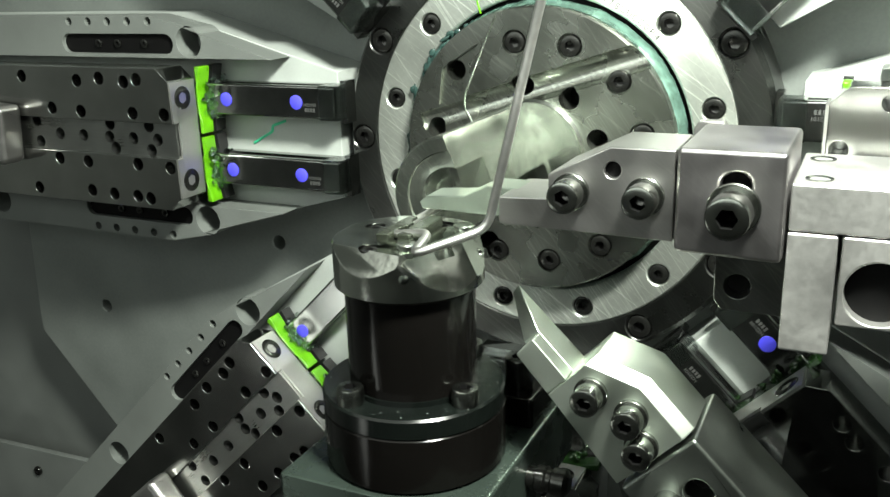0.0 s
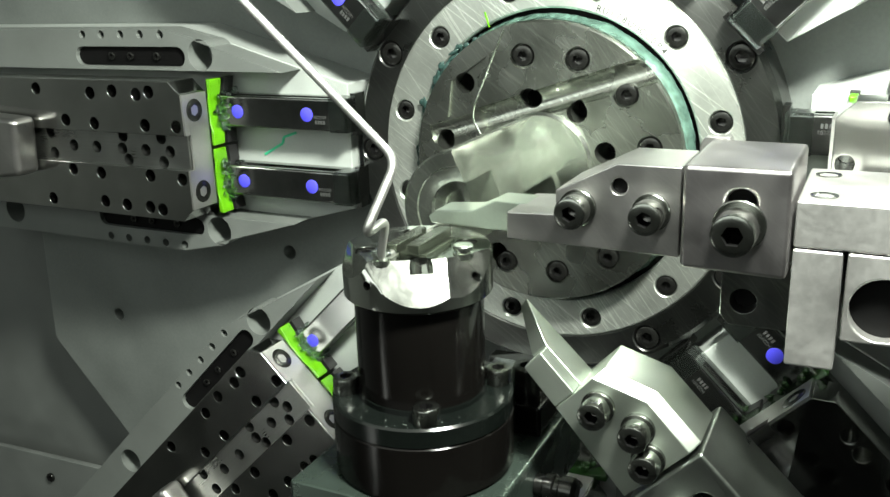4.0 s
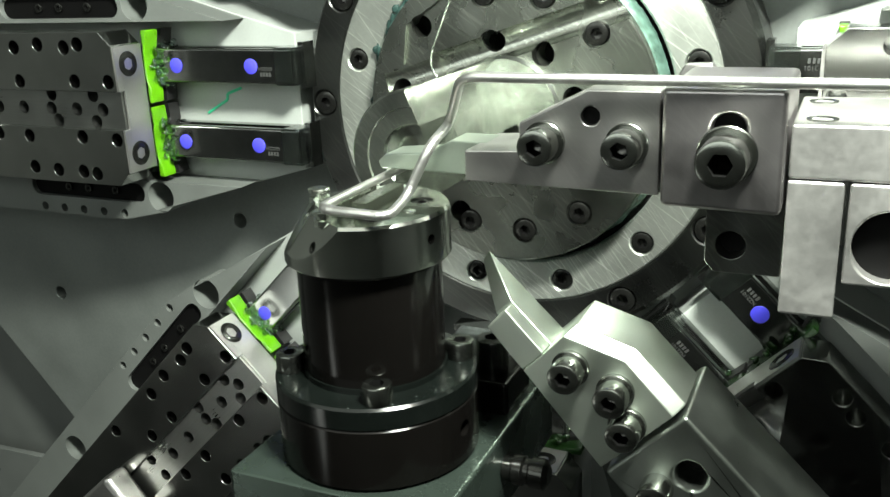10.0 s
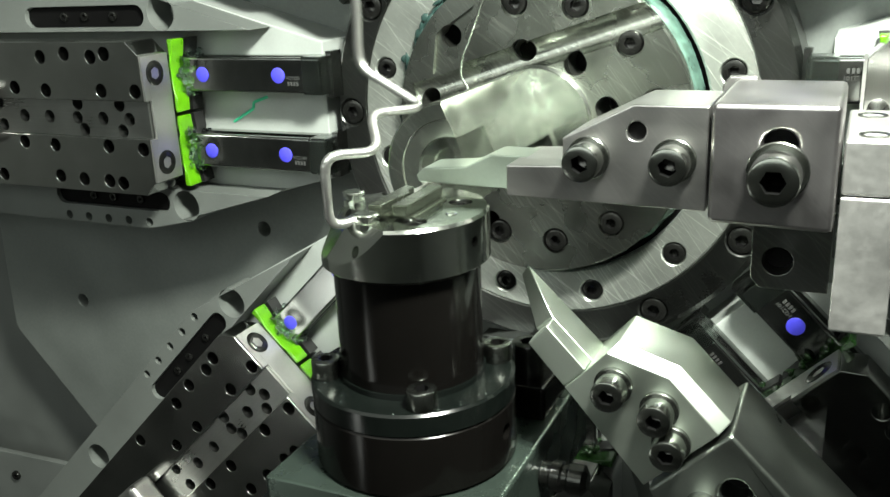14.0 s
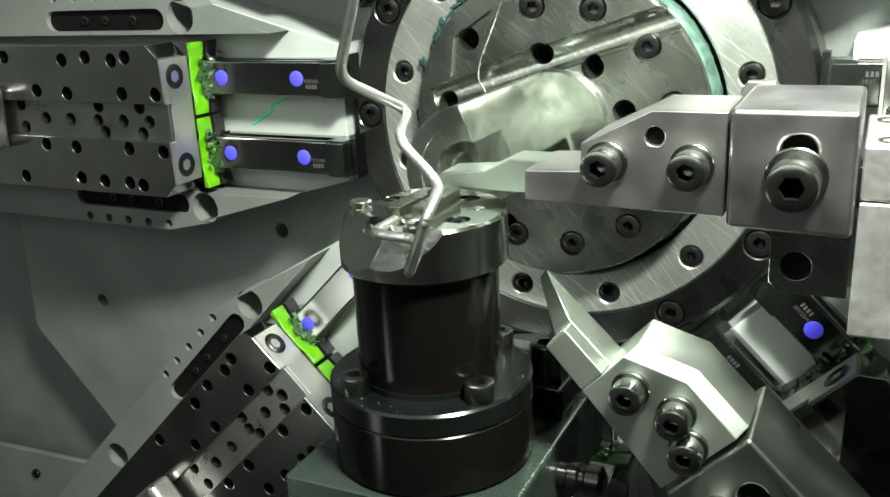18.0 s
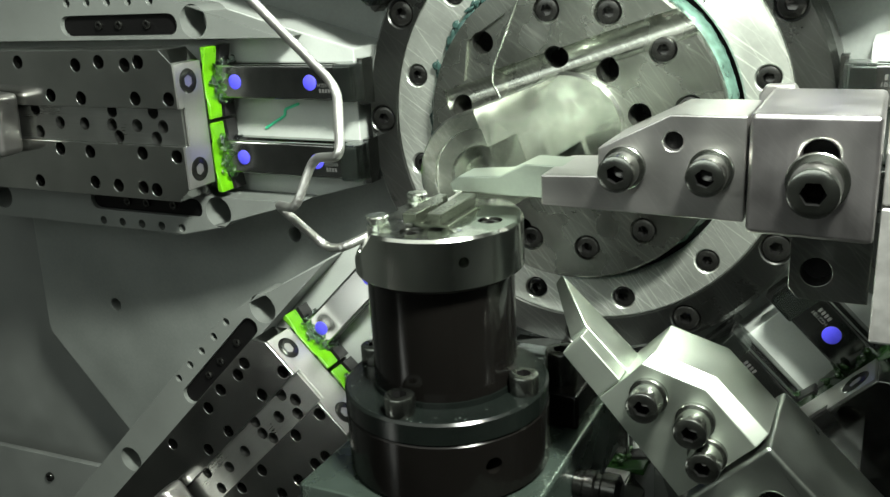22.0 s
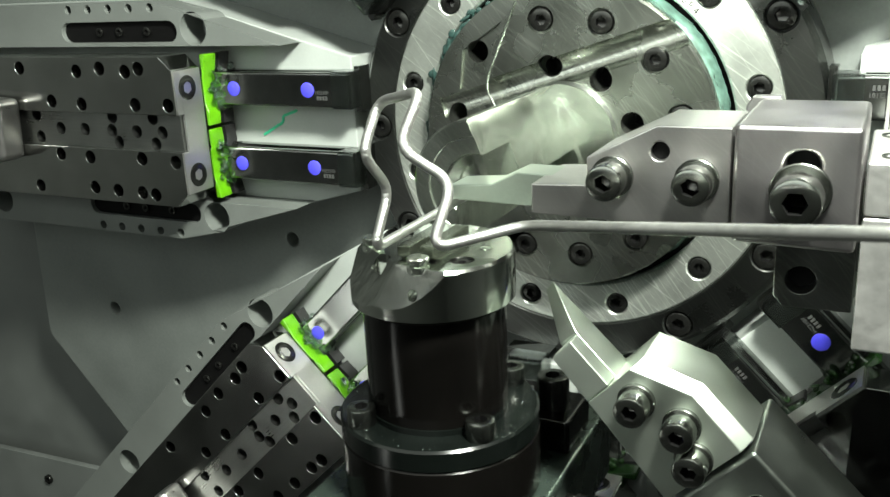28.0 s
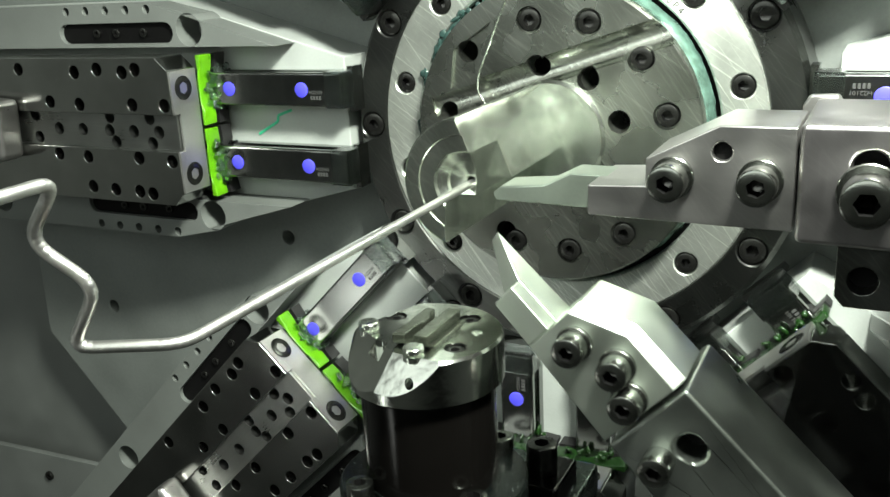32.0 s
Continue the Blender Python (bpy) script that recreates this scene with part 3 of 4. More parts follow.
def carriage(holes, sunk=0.0, lumps=48):
    """sunk: how far the seals sit back under the end plate."""
    ob = thing("slide_carriage", "drilled steel slide carriage with a central channel", "machine carriage", "slide carriages")
    for s in (1, -1):
        half = [(0.262, 0.0505), (0.60, 0.0505), (0.60, 0.0125), (0.253, 0.0125), (0.253, 0.042)]
        hs = [(circle(u, v, 0.0046, 20), 0.0255) for u, v in holes if (v > 0.0122 if s > 0 else v < -0.0122)]
        bm = plate(half, [([(x, s * z) for x, z in p], d) for p, d in hs], -0.056, -0.030)
        bm.transform(Matrix.Diagonal((1, 1, s, 1)))
        part("body_half", bm, carriage_steel, ob, bevel=0.0004)
    hs = [(circle(u, v, 0.0046, 20), 0.0185) for u, v in holes if abs(v) < 0.0122]
    part("channel", plate([(0.2535, -0.0123), (0.60, -0.0123), (0.60, 0.0123), (0.2535, 0.0123)], hs, -0.0520, -0.030), channel_steel, ob, "brushed steel channel floor")
    end = plate([(0.2514, -0.0412), (0.2529, -0.0412), (0.2529, 0.0412), (0.2514, 0.0412)], [], -0.0500, -0.0302)
    for s in (1, -1):
        plate([(0.2514, s * 0.0127), (0.2529, s * 0.0127), (0.2529, s * 0.0412), (0.2514, s * 0.0412)], [], -0.0555, -0.0501, end)
    part("end_plate", end, end_steel, ob, "light ground end face")
    for s in (1, -1):
        part("countersunk_screw", cap_screw(0.0085, 0.006, 1), screw_black, ob, m=Matrix.Translation((0.2568, -0.044, s * 0.0295)) @ Matrix.Rotation(-math.pi / 2, 4, "Y"))
        outline = [(u + sunk, v) for u, v in ((0.2486, s * 0.0012), (0.2478, s * 0.012), (0.2500, s * 0.017), (0.2500, s * 0.034), (0.2480, s * 0.040), (0.2462, s * 0.0495), (0.2512, s * 0.0495), (0.2512, s * 0.0012))]
        part("end_seal", plate(outline, [], -0.0298, -0.0175), green_seal, ob, "bright green bearing end seal", bevel=0.0010)
        part("wiper", plate(outline, [], -0.0146, -0.004), rubber, ob, "black rubber rail wiper")
        rng = random.Random(11 + s)
        blobs = bmesh.new()
        for i in range(lumps):
            r = rng.uniform(0.0014, 0.0034)
            u = 0.2482 + sunk - abs(rng.gauss(0, 0.0030))
            m = Matrix.Translation((u, rng.uniform(-0.027, -0.004), s * 0.0257 + rng.uniform(-0.015, 0.015))) @ Matrix.Rotation(rng.uniform(0, 3), 4, (rng.random(), rng.random(), 0.3)) @ Matrix.Diagonal((rng.uniform(0.4, 1.5), rng.uniform(0.4, 1.2), rng.uniform(0.3, 1.0), 1))
            bmesh.ops.create_icosphere(blobs, subdivisions=2, radius=r, matrix=m)
        tagged(part("grease", finish(blobs, 80), green_grease, ob), "translucent greenish grease lumps", kind="stuff")
    return ob


def rod(r, length, n=20):
    """A rod along +x from the origin, with rounded ends."""
    prof = [(0, -r), (r * 0.5, -r * 0.86), (r * 0.87, -r * 0.5), (r, 0), (r, length), (r * 0.87, length + r * 0.5), (r * 0.5, length + r * 0.86), (0, length + r)]
    return lathe(prof, n, m=Matrix.Rotation(math.pi / 2, 4, "Y"))


# ---- bending turret ----
TURRET = (0.003, -0.1915, 0.889)


def turret():
    """Stands with its foot at z = 0; x points to the big facet of the head. The turn about z is keyed."""
    ob = thing("bending_turret", "black oiled bending turret with a polished steel head", "bending turret", m=pose(*TURRET))
    foot = cut(lathe([(0.012, -0.005), (0.0425, -0.005), (0.0437, -0.0038), (0.0437, 0.0215), (0.043, 0.0222), (0.012, 0.0222), (0.012, -0.005)], 72), lathe([(0, -0.005), (0.0036, -0.005), (0.0036, 0.02), (0, 0.02)], 16, m=Matrix.Rotation(radians(144), 4, "Z") @ Matrix.Translation((0.036, 0, 0.011)) @ Matrix.Rotation(math.pi / 2, 4, "Y")))
    part("foot", foot, black_oxide, ob)
    part("flange", lathe([(0.012, 0.0224), (0.043, 0.0224), (0.0437, 0.023), (0.0437, 0.031), (0.0427, 0.032), (0.0312, 0.032), (0.0312, 0.0345), (0.012, 0.0345)], 72), oily_black, ob, "oily black bolted flange")
    rng = random.Random(5)
    drops = bmesh.new()
    for i in range(60):
        a, r, size = rng.uniform(0, 2 * math.pi), rng.uniform(0.0345, 0.0425), rng.uniform(0.00010, 0.00028)
        bmesh.ops.create_icosphere(drops, subdivisions=1, radius=size, matrix=Matrix.Translation((r * math.cos(a), r * math.sin(a), 0.0320)) @ Matrix.Diagonal((1, 1, 0.5, 1)))
    tagged(part("oil", finish(drops, 80), oil_drop, ob), "fine clear oil drops on the flange", kind="stuff")
    for i in range(4):
        a = radians(90 * i)
        part("cap_screw", cap_screw(0.0062, 0.0082), screw_oily, ob, m=Matrix.Translation((0.0368 * math.cos(a), 0.0368 * math.sin(a), 0.032)))
    part("column", lathe([(0.012, 0.0325), (0.0305, 0.0325), (0.0305, 0.0812), (0.012, 0.0812)], 72), black_oxide, ob, "glossy black cylinder")
    turret_head(ob)
    return ob


def turret_head(ob):
    top = 0.1035

    def facet(angle, near, low):
        """A slanted cutter: it leaves the flat at that distance from the axis at the top and ends low on the rim."""
        bm = bmesh.new()
        prof = [(near - (0.0348 - near) * 0.3, top + (top - low) * 0.3), (0.0352, low), (0.06, low), (0.06, top + 0.02), (near - 0.0, top + 0.02)]
        a, b = ([bm.verts.new((x, y, z)) for x, z in prof] for y in (-0.05, 0.05))
        bm.faces.new(a), bm.faces.new(b)
        for i in range(len(prof)):
            j = (i + 1) % len(prof)
            bm.faces.new((a[i], a[j], b[j], b[i]))
        bm.transform(Matrix.Rotation(radians(angle), 4, "Z"))
        return bm

    def bore(angle, r, radius, depth):
        a = radians(angle)
        return lathe([(0, -depth), (radius, -depth), (radius, 0.01), (0, 0.01)], 24, m=Matrix.Translation((r * math.cos(a), r * math.sin(a), top)))

    def side_hole(angle, z, radius):
        return lathe([(0, -0.01), (radius, -0.01), (radius, 0.01), (0, 0.01)], 18, m=Matrix.Rotation(radians(angle), 4, "Z") @ Matrix.Translation((0.0348, 0, z)) @ Matrix.Rotation(math.pi / 2, 4, "Y"))

    head = lathe([(0.0125, 0.0816), (0.033, 0.0816), (0.0348, 0.0832), (0.0348, top - 0.0012), (0.0338, top), (0.0125, top), (0.0125, 0.0816)], 96)
    cutters = [facet(0, 0.0218, 0.0850), facet(30, 0.0250, 0.0872), facet(-26, 0.0308, 0.0905), facet(-76, 0.0270, 0.0930), bore(2, 0.0245, 0.0052, 0.0055)]
    cutters += [bore(a, 0.0235, 0.0050, 0.005) for a in (-84, 95, 182)]
    cutters += [side_hole(a, 0.0940, 0.0021) for a in (-42, 50, 136, 220)]
    part("head", cut(head, *cutters), head_steel, ob, "polished steel bending head with slanted facets")
    for a in (-84, 95, 182):
        x, y = 0.0235 * math.cos(radians(a)), 0.0235 * math.sin(radians(a))
        part("cap_screw", cap_screw(0.0042, 0.0042), screw_black, ob, m=Matrix.Translation((x, y, top - 0.005)))
    part("dowel", lathe([(0.0024, -0.002), (0.0024, 0.0003), (0.0018, 0.0006), (0, 0.0006)], 18), polished, ob, m=Matrix.Translation((-0.0175, 0.0155, top)))
    for a, r in ((-40, 0.0255), (52, 0.0255)):
        prof = [(0, -0.002), (0.0046, -0.002), (0.0046, 0.0005), (0.0034, 0.0010), (0.0034, 0.0019), (0.0046, 0.0024), (0.0046, 0.0035), (0.0041, 0.0040), (0, 0.0040)]
        part("bending_pin", lathe(prof, 24), polished, ob, "grooved polished bending pin", m=Matrix.Translation((r * math.cos(radians(a)), r * math.sin(radians(a)), top)))


def turret_support():
    """Carries the turret and the standing jaws in its middle; rises and sinks with it."""
    ob = thing("turret_support", "oily steel mount with fixed wire jaws inside the turret", "turret mount", m=pose(*TURRET))
    part("mount_plate", plate([(-0.050, -0.045), (0.050, -0.045), (0.050, -0.0054), (-0.050, -0.0054)], [], -0.046, 0.095), mount_steel, ob, "oily greenish mount plate", bevel=0.002)
    part("spindle", lathe([(0, -0.01), (0.0115, -0.01), (0.0115, 0.1030), (0, 0.1030)], 32), green_steel, ob)
    part("screw_seat", prism([(0.0215, -0.0052), (0.0465, -0.0052), (0.0465, 0.0115), (0.0215, 0.0115)], 0.0365, 0.0695), black_oxide, ob, "black clamping lug", bevel=0.002)
    part("cap_screw", cap_screw(0.0078, 0.016), screw_black, ob, "large black socket head screw", m=pose(0.034, 0.0515, 0.0116))
    gland = lathe([(0, 0), (0.0058, 0), (0.0058, 0.004), (0.0070, 0.005), (0.0070, 0.009), (0.0060, 0.010), (0.0060, 0.012), (0.0070, 0.013), (0.0070, 0.019), (0.004, 0.021), (0, 0.021)], 24)
    part("cable_gland", gland, screw_black, ob, "dark ribbed metal cable gland", m=pose(0.0503, 0.022, -0.022, 0, 90, 0))
    part("jaw_base", box(-0.0065, 0.0125, -0.0150, 0.0150, 0.1028, 0.1045), green_steel, ob, bevel=0.0004)
    part("jaw", box(0.0038, 0.0102, -0.0175, 0.0160, 0.1046, 0.1092), green_steel, ob, "oily steel wire jaw", bevel=0.0005)
    bm = plate([(-0.0060, -0.0185), (-0.0005, -0.0175), (-0.0005, -0.006), (0.0012, -0.002), (0.0012, 0.004), (-0.0015, 0.008), (-0.0015, 0.0135), (-0.0060, 0.0145)], [], 0.1046, 0.1088)
    bm.transform(Matrix(((1, 0, 0, 0), (0, 0, 1, 0), (0, 1, 0, 0), (0, 0, 0, 1))))
    part("jaw", bm, green_steel, ob, "oily steel wire jaw", bevel=0.0005)
    return ob


# ---- tools ----
def cutter_tool():
    """The tool carried by the slide that points to +x: blade, holder and clamping blocks."""
    ob = carriage(HOLES, 0.0105, 30)
    ob.name = "cutting_slide"
    tagged(ob, "bright steel cutting tool clamped on a slide carriage", "cutting tool")
    ob.matrix_basis = at_angle(0)
    for piece in ob.children:
        piece.matrix_basis = Matrix.Translation((-0.084, 0, 0)) @ piece.matrix_basis
    blade = plate([(-0.0006, 0.0061), (0.0007, 0.0030), (0.050, 0.0022), (0.050, 0.0162), (0.0337, 0.0164), (0.0226, 0.0109), (0.0032, 0.0092)], [], -0.172, -0.154)
    part("blade", blade, carbide, ob, "ground carbide cutting blade", bevel=0.0007)
    part("blade_holder", plate([(0.046, 0.0040), (0.1212, 0.0030), (0.1212, 0.0405), (0.095, 0.0405), (0.0685, 0.0275), (0.0685, 0.0170), (0.046, 0.0160)], [(circle(0.0961, 0.031, 0.0035, 18), None)], -0.187, -0.150), machined, ob, "milled steel blade holder", bevel=0.0007)
    # black disc in place of the shade inside the holder's hole
    part("hole_bottom", lathe([(0, 0), (0.0036, 0), (0.0036, 0.004), (0, 0.004)], 18, m=Matrix.Translation((0.0961, -0.180, 0.031)) @ FACE), shade_black, ob)
    spots = [(0.0787, -0.187, 0.0208), (0.1097, -0.187, 0.0212)]
    washers(ob, spots, 0.0080)
    screws(ob, spots, 0.0068, 0.013, screw_steel)
    part("clamp_block", plate([(0.1222, 0.0), (0.1632, -0.001), (0.1632, 0.0422), (0.1222, 0.0422)], [(circle(0.1449, 0.0282, 0.0056, 24), 0.03)], -0.190, -0.130), clamp_steel, ob, "milled steel clamping block", bevel=0.0020)
    tab = [(0.1170, 0.030), (0.1322, 0.030), (0.1322, 0.0395), (0.1300, 0.0432), (0.1192, 0.0428), (0.1170, 0.0390)]
    part("clamp_tab", plate(tab, [], -0.1297, -0.1230), machined, ob, "rounded tab behind the clamping block", bevel=0.001)
    # the clamp hole's shade, again as a black disc
    part("hole_bottom", lathe([(0, 0), (0.0057, 0), (0.0057, 0.004), (0, 0.004)], 18, m=Matrix.Translation((0.1449, -0.182, 0.0282)) @ FACE), shade_black, ob)
    washers(ob, [(0.1448, -0.190, 0.0200)], 0.0102)
    screws(ob, [(0.1448, -0.190, 0.0200)], 0.0084, 0.018, screw_steel)
    part("carrier_block", box(0.1645, 0.42, -0.187, -0.125, 0.0120, 0.0305), ground_steel, ob, bevel=0.001)
    part("carrier_block", box(0.1645, 0.1825, -0.187, -0.060, -0.0370, 0.0115), ground_steel, ob, bevel=0.001)
    part("bored_block", plate([(0.184, -0.024), (0.42, -0.024), (0.42, 0.0115), (0.184, 0.0115)], [(circle(0.1985, -0.010, 0.0125, 32), None)], -0.187, -0.100), ground_steel, ob, bevel=0.001)
    for x, y in ((0.1725, -0.138), (0.1735, -0.176)):
        part("countersunk_screw", lathe([(0.0052, -0.001), (0.0052, 0.0004), (0.0046, 0.0005), (0.0028, -0.0004), (0, -0.0006)], 24), screw_steel, ob, m=Matrix.Translation((x, y, 0.0305)))
    # black plug that stands in for shade in the large bore
    part("bore_plug", lathe([(0, 0), (0.0126, 0), (0.0126, 0.06), (0, 0.06)], 32, m=Matrix.Translation((0.1985, -0.181, -0.010)) @ Matrix.Rotation(-math.pi / 2, 4, "X")), shade_black, ob)
    # black disc as shade in the rear bracket's hole
    part("hole_bottom", lathe([(0, 0), (0.0053, 0), (0.0053, 0.003), (0, 0.003)], 18, m=Matrix.Translation((0.145, -0.1545, -0.020)) @ FACE), shade_black, ob)
    part("rear_bracket", plate([(0.139, -0.031), (0.163, -0.031), (0.163, -0.002), (0.1355, -0.002), (0.1355, -0.027)], [(circle(0.145, -0.020, 0.0055, 20), 0.012)], -0.166, -0.150), ring_dark, ob, bevel=0.0004)
    return ob


def hook_tool():
    """The tool carried by the slide that points down to the right: x outwards, z across."""
    ob = carriage(HOLES, 0.0040, 24)
    ob.name = "hook_slide"
    tagged(ob, "bright steel hook tool on a dark slide carriage", "forming tool")
    ob.matrix_basis = at_angle(315, -0.054)
    sh = 0.054
    def at(points):
        return [(u + sh, v) for u, v in points]
    blade_top = [(0.0553, -0.1650, 0.0106), (0.1010, -0.1635, 0.0106), (0.1030, -0.1803, 0.0104), (0.0770, -0.1803, 0.0104)]
    blade_low = [(0.0564, -0.1650, 0.0052), (0.1010, -0.1635, 0.0), (0.1030, -0.1803, 0.0), (0.0767, -0.1803, 0.0011)]
    part("hook_blade", loft([[(u + sh, y, v) for u, y, v in loop] for loop in (blade_low, blade_top)]), bright, ob, "pointed steel hook blade", bevel=0.0004)
    front = [(0.1010, -0.0022), (0.1510, -0.0060), (0.1510, 0.0335), (0.1231, 0.0342), (0.1006, 0.0220), (0.1010, 0.0103)]
    rear = [(0.1012, -0.0022), (0.1512, -0.0060), (0.1512, 0.0388), (0.1226, 0.0393), (0.1008, 0.0275), (0.1012, 0.0103)]
    rings = [[(u + sh, y, v) for u, v in ring] for y, ring in ((-0.1900, front), (-0.1848, rear), (-0.1570, rear))]
    part("tool_body", loft(rings), bright, ob, "steel tool body with broad chamfers", bevel=0.0006)
    part("body_lip", plate(at([(0.0782, -0.0008), (0.1009, -0.0022), (0.1009, 0.0102), (0.0777, 0.0108)]), [], -0.190, -0.1806), bright, ob, bevel=0.0008)
    spots = [(u + sh, -0.19, v) for u, v in ((0.1121, 0.0152), (0.1300, 0.0228), (0.1432, 0.0166))]
    washers(ob, spots, 0.0076)
    screws(ob, spots, 0.0065, 0.012, screw_steel)
    arm = plate(at([(0.1532, -0.0062), (0.31, -0.0120), (0.31, 0.0380), (0.1532, 0.0376)]), [(circle(0.1735 + sh, 0.0215, 0.0062, 24), 0.030), (circle(0.2150 + sh, 0.0215, 0.0062, 24), 0.030)], -0.190, -0.141)
    part("tool_arm", arm, arm_steel, ob, "oily steel tool arm with drilled holes", bevel=0.0018)
    # black disc for the inner shade of the arm's hole
    part("hole_bottom", lathe([(0, 0), (0.0063, 0), (0.0063, 0.004), (0, 0.004)], 18, m=Matrix.Translation((0.1735 + sh, -0.170, 0.0215)) @ FACE), shade_black, ob)
    screws(ob, [(0.1700 + sh, -0.190, 0.0075)], 0.0065, 0.012, screw_steel)
    part("riser", box(0.205 + sh, 0.27 + sh, -0.1455, -0.0562, -0.022, 0.030), black_oxide, ob, "dark riser block")
    return ob


def clamp_block():
    """Light clamp at the outer end of the drilled carriage."""
    ob = thing("end_clamp", "worn bright clamp block bolted on the drilled carriage", "clamp", m=at_angle(180))
    part("clamp_body", plate([(0.398, -0.022), (0.470, -0.026), (0.470, 0.030), (0.402, 0.022)], [], -0.078, -0.0562), machined, ob, bevel=0.005)
    screws(ob, [(0.432, -0.078, 0.012)], 0.007, 0.004)
    return ob


# ---- build ----
face_plate()
cabin()
bearing()
guide_disc()
first = slide()
first.matrix_basis = at_angle(180)
for phi in (225, 270, 315, 0, 45, 90, 135):
    shift = {315: (0.0055, 0.004), 0: (0.003, 0.001), 270: (0.002, 0.0)}.get(phi, (0, 0))
    bed = copy_thing(first, at_angle(phi) @ Matrix.Translation((shift[0], 0, shift[1])))
    if phi == 315:  # one cap of its lower rail is missing
        rail = [piece for piece in bed.children if piece.name.startswith("linear_rail")][1]
        bpy.data.objects.remove([piece for piece in rail.children if piece.name.startswith("rail_cap")][0])
HOLES = [(0.394, 0.043), (0.338, 0.041), (0.316, 0.043), (0.293, 0.041), (0.281, 0.043), (0.367, 0.020), (0.338, 0.0185), (0.288, 0.019), (0.259, 0.019), (0.390, 0.009), (0.367, 0.0), (0.343, 0.0),
         (0.315, 0.0095), (0.317, 0.0), (0.312, -0.008), (0.294, 0.0), (0.278, 0.0095), (0.271, 0.0), (0.278, -0.008), (0.389, -0.007), (0.367, -0.018), (0.338, -0.019), (0.289, -0.018), (0.259, -0.019),
         (0.394, -0.043), (0.338, -0.041), (0.316, -0.042), (0.293, -0.042), (0.281, -0.043)]
left = carriage([(u, -v) for u, v in HOLES])
left.matrix_basis = at_angle(180)
copy_thing(left, at_angle(225, -0.006))
low = carriage([(u, -v) for u, v in HOLES], 0.002, 24)
low.matrix_basis = at_angle(270, -0.046)
spinner = turret()
support = turret_support()
clamp = clamp_block()
copy_thing(clamp, at_angle(225, 0.006))
cutter = cutter_tool()
hook = hook_tool()
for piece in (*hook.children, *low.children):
    if piece.name.startswith(("end_seal", "grease")):  # darker copy of the green: shadow put into the colour
        piece.data.materials[0] = green_shaded


# ---- wire ----
WIRE_Z = 0.9985
# per bend already made: time, depth of the newest bend, turn of the formed part (axis times degrees)
FORMED = {
    4: [(0, -0.2023, 12.9, 8.5, 106.5), (1, -0.2259, 16.0, 9.0, 106.1), (2, -0.2253, 0.0, -4.8, 105.4), (3, -0.2202, -19.2, -22.3, 101.6), (5.5, -0.2208, -73.2, -54.5, 86.2), (6, -0.2222, -78.5, -58.0, 81.3)],
    5: [(7, -0.2059, 9.5, 114.9, -119.2), (8, -0.2138, 17.3, 120.0, -119.8), (8.5, -0.2330, 14.7, 119.2, -121.0)],
    6: [(9.15, -0.2049, -51.3, 79.5, -62.3), (9.5, -0.2049, -51.3, 79.5, -62.3), (10, -0.2226, -57.7, 78.0, -53.7), (11, -0.2259, -53.5, 64.3, -58.4), (12, -0.2240, -26.9, 33.0, -65.3), (13, -0.2262, -4.6, 6.4, -74.1)],
    7: [(14.2, -0.2046, 3.1, 14.1, -150.1), (14.5, -0.2040, 0.5, 15.3, -162.5)],
    8: [(16.5, -0.2029, 1.6, 13.2, -65.7), (17, -0.2211, -0.3, 16.6, -63.9), (18, -0.2284, -4.4, 28.4, -62.2), (19, -0.2322, -19.3, 47.7, -57.6)],
    9: [(20, -0.2057, -30.3, -50.2, 158.7), (21, -0.2077, -33.7, -47.6, 149.9), (22.5, -0.2069, -35.0, -46.1, 150.4), (23, -0.2081, -27.1, -46.2, 151.7), (24, -0.2141, 3.0, -38.7, 149.5), (25, -0.2180, 29.7, -32.4, 143.7),
        (27.5, -0.2299, 85.6, -9.5, 112.2), (28, -0.2317, 93.5, -5.3, 105.9), (29, -0.2342, 105.1, -1.4, 92.8), (29.6, -0.2342, 104.7, -0.8, 93.2)],
    10: [(30.02, -0.2030, 79.5, -50.6, 43.6), (30.5, -0.2066, 77.5, -53.3, 45.4), (31, -0.2571, 80.0, -52.7, 42.3), (31.5, -0.3178, 79.9, -49.4, 50.1), (32, -0.3328, 79.9, -51.5, 49.7)],
}


def wire_form():
    """The twelve corner points of the finished form: two alike zigzag legs joined by a bar."""
    lengths, width, lean = (0.194, 0.0335, 0.0242, 0.0219, 0.0216), 0.0297, -0.4468
    angles = (1.5565, 1.9749, -0.1591, 1.1703, -0.2279)
    leg = [Vector((0, 0))]
    for n, a in zip(reversed(lengths), reversed(angles)):
        leg.append(leg[-1] - n * Vector((math.cos(a), math.sin(a))))
    sides = [[Vector((v.x, v.y * math.cos(lean), s * (width / 2 + v.y * math.sin(lean)))) for v in leg] for s in (1, -1)]
    form = sides[0][::-1] + sides[1]
    form[0] = form[1] + Vector((-0.030, -0.021, 0.999)) * lengths[0]
    return form


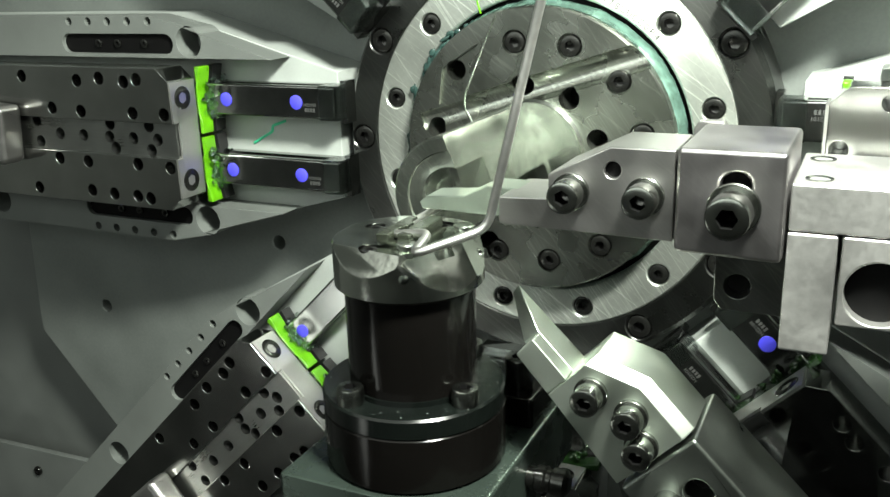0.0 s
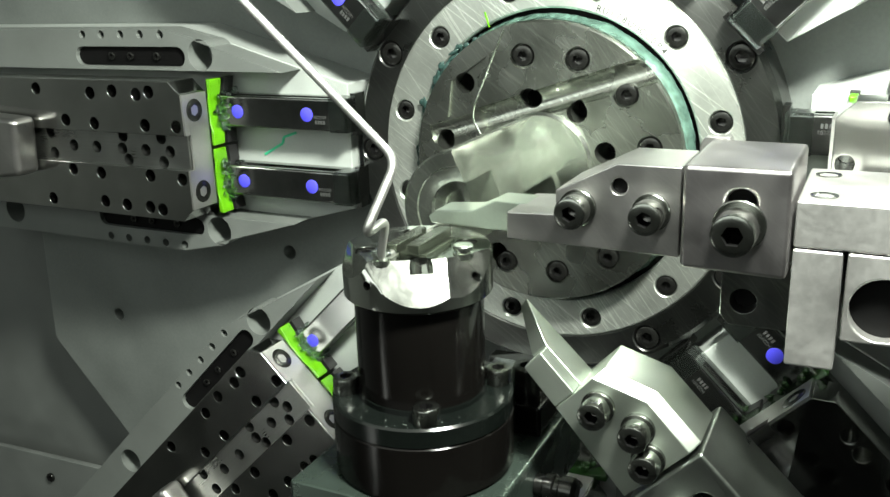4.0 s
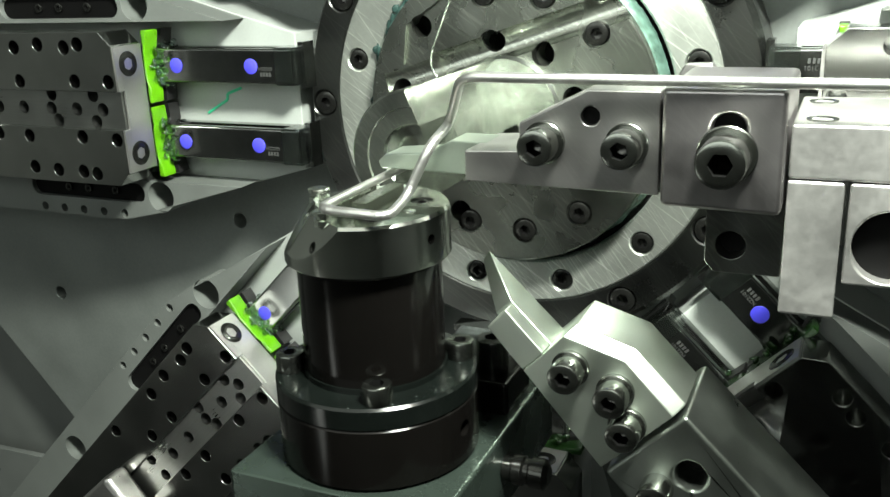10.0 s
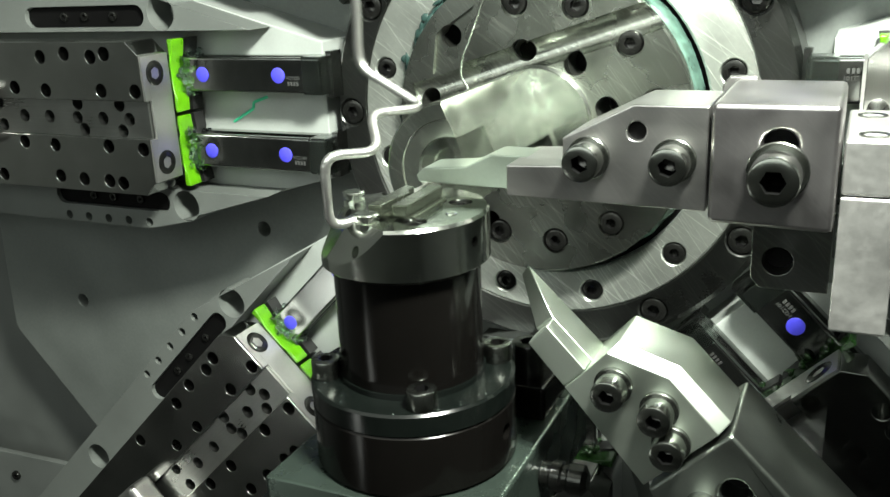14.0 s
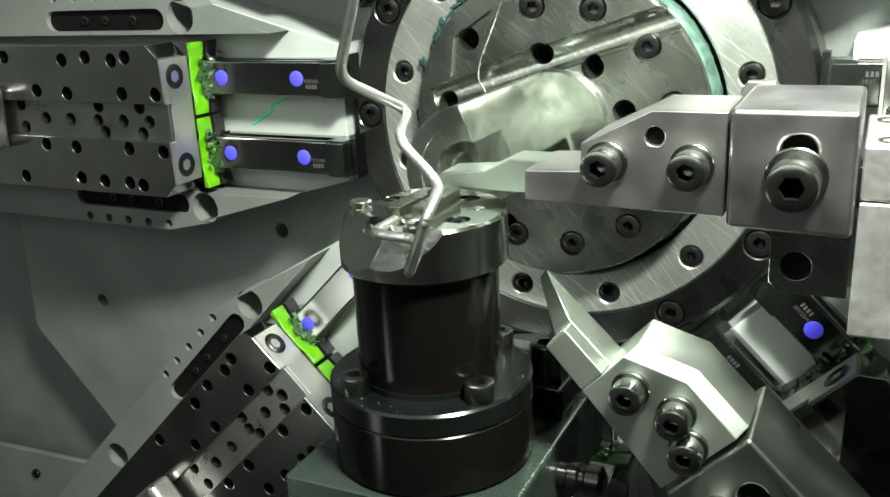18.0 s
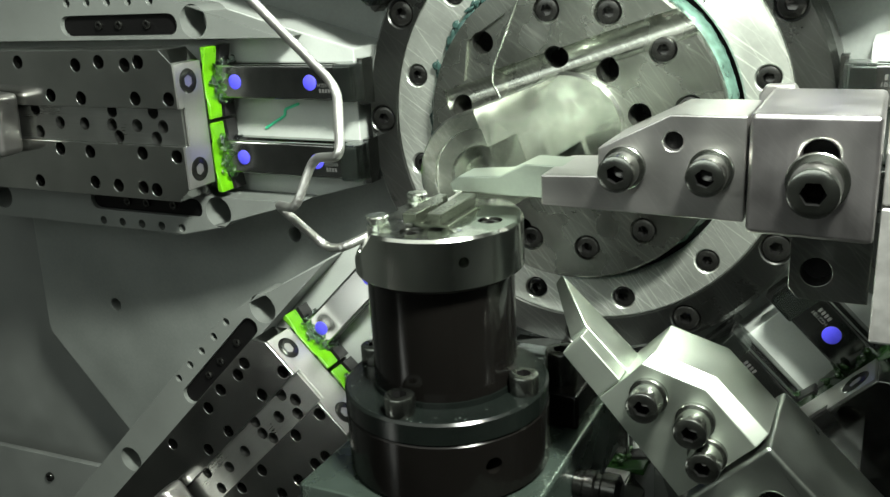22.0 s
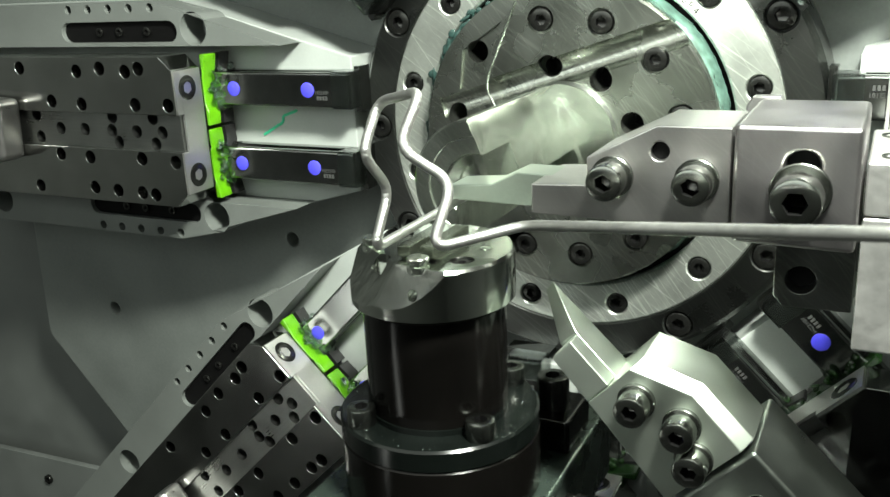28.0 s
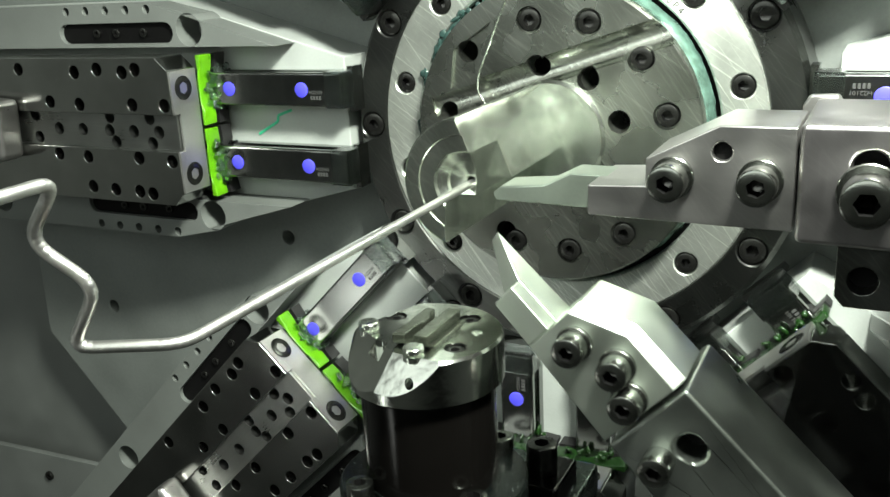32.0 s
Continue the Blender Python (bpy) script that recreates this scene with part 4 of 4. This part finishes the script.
def wire_states():
    """Rows of (time, bends made, depth of the newest bend, turn), a tenth of a second to a third apart."""
    form = wire_form()
    rows = []
    for k in sorted(FORMED):
        for t, y, a, b, c in FORMED[k]:
            v = Vector((a, b, c))
            q = Quaternion(v.normalized(), radians(v.length))
            if rows and rows[-1][1] != k:
                n = (form[k] - form[k - 1]).length
                swing = max(t - 0.45, (rows[-1][0] + t) / 2)
                rows.append((swing - 0.01, k - 1, y - n, rows[-1][3]))
                rows.append((swing, k, y, rows[-1][3]))
            rows.append((t, k, y, q))
    full = []
    for (t0, k0, y0, q0), (t1, k1, y1, q1) in zip(rows, rows[1:]):
        n = max(1, math.ceil((t1 - t0) / 0.16)) if k0 == k1 else 1
        full += [(t0 + (t1 - t0) * i / n, k0, y0 + (y1 - y0) * i / n, q0.slerp(q1, i / n)) for i in range(n)]
    return full + [rows[-1]]


BEND = 0.0068   # how far from its corner a bend starts
LINKS = 5       # short rigid pieces in each bend


def bent_wire():
    ob = thing("bent_wire", "bright steel wire being fed and bent into a zigzag clip", "wire")
    form = wire_form()
    points = [v - form[4] for v in form[:5]]
    points[4] = points[4] + (points[3] - points[4]).normalized() * BEND
    leg = part("wire_leg", finish(tube(points, 0.0019, BEND), 70), wire_steel, ob)
    straights = []
    for i in range(4, 11):
        n = (form[i + 1] - form[i]).length - 2 * BEND if i < 10 else 0.24
        straights.append(part("wire_segment", finish(rod(0.0019, n), 70), wire_steel, ob))
    mesh = finish(rod(0.0019, 0.0028, 16), 70)
    links = [[part("wire_link", mesh, wire_steel, ob) for n in range(LINKS)] for i in range(4, 11)]
    return leg, straights, links


def wire_rows(leg, straights, links):
    form = wire_form()
    lengths = [(b - a).length for a, b in zip(form, form[1:])]
    rows = {leg: []}
    turns = {}

    def key(piece, t, start, d):
        old = turns.get(piece, Quaternion())
        turns[piece] = (old @ Vector((1, 0, 0))).rotation_difference(d) @ old
        rows.setdefault(piece, []).append((t, Matrix.Translation(start) @ turns[piece].to_matrix().to_4x4()))

    for t, k, y, q in wire_states():
        root = Vector((0, y, WIRE_Z))
        rows[leg].append((t, Matrix.Translation(root + q @ (form[4] - form[k])) @ q.to_matrix().to_4x4()))
        corner = {i: root + q @ (form[i] - form[k]) for i in range(3, k + 1)}
        for i in range(k + 1, 12):
            corner[i] = corner[i - 1] + Vector((0, lengths[i - 1] if i < 11 else 0.25, 0))
        for i in range(4, 11):
            d = (corner[i + 1] - corner[i]).normalized()
            back = (corner[i - 1] - corner[i]).normalized()
            key(straights[i - 4], t, corner[i] + d * BEND, d)
            bend = [corner[i] + back * BEND * (1 - s) ** 2 + d * BEND * s ** 2 for s in (n / LINKS for n in range(LINKS + 1))]
            for link, a, c in zip(links[i - 4], bend, bend[1:]):
                u = (c - a).normalized()
                key(link, t, (a + c) / 2 - u * 0.0014, u)
    for piece, r in rows.items():
        walk(piece, r)


wire = bent_wire()
scribble = [Vector(v) for v in ((-0.226, -0.0004, 0.991), (-0.216, -0.0004, 0.9965), (-0.2085, -0.0004, 1.0005), (-0.2085, -0.0004, 1.0045), (-0.197, -0.0004, 1.0085))]
mark = part("marker_scribble", finish(tube(scribble, 0.0010, 0.002, 8), 70), marker_green)
tagged(mark, "green marker scribble on the slide bed", "marking", kind="structure")
tick = part("paint_tick", plate([(-0.0445, 1.0925), (-0.0435, 1.0925), (-0.0405, 1.083), (-0.0415, 1.083)], [], -0.0006, -0.0001), green_seal)
tagged(tick, "short green paint tick on the bearing ring", "marking", kind="structure")


def motions():
    turns = [(0, -24, 3), (0.25, -45, 4), (0.5, -61, 4.5), (3.5, -60, 5), (6.5, -60, 5), (6.75, -40, 4), (7, -24, 3.5), (7.25, -45, 3), (7.5, -61, 2), (7.8, -66, 1), (8, -75, 0.5), (8.25, -112, 0), (8.5, -152, 0), (8.75, -140, 0), (9, -132, 0),
             (9.5, -149, 0), (10, -151, 0), (11, -149, -0.5), (12, -131, -0.5), (13, -120, -0.5), (13.7, -135, 2), (14.2, -152, 6), (14.5, -152, 6), (15.3, -120, 5), (16, -75, 4), (16.5, -62, 4), (17, -99, 5), (17.5, -115, 5.5), (18, -122, 6), (19, -123, 5.5),
             (19.5, -150, 5.5), (20, -185, 5.5), (22, -184, 5.5), (22.5, -182, 0), (23, -179, -4.5), (24, -163, -4.5), (25, -158, -4), (27.5, -129, -5), (28.5, -126, -5), (29.2, -125, 0), (29.6, -124, 5.5), (30.5, -125, 5), (30.75, -124, 0), (31, -123, -8.5), (31.2, -123, -15), (31.5, -124, -34), (32, -125, -46)]
    x, y, z = TURRET
    walk(spinner, [(t, pose(x, y, z + h / 1000, 0, 0, a)) for t, a, h in turns])
    walk(support, [(t, pose(x, y, z + h / 1000)) for t, a, h in turns])
    walk(cutter, [(t, at_angle(0, u)) for t, u in ((0, 0), (30.65, 0), (31, 0.011), (31.25, 0.019), (31.5, 0.026), (32, 0.030))])
    walk(hook, [(t, at_angle(315, u)) for t, u in ((0, -0.054), (31.55, -0.054), (31.75, -0.064), (32, -0.0802))])
    wire_rows(*wire)


motions()
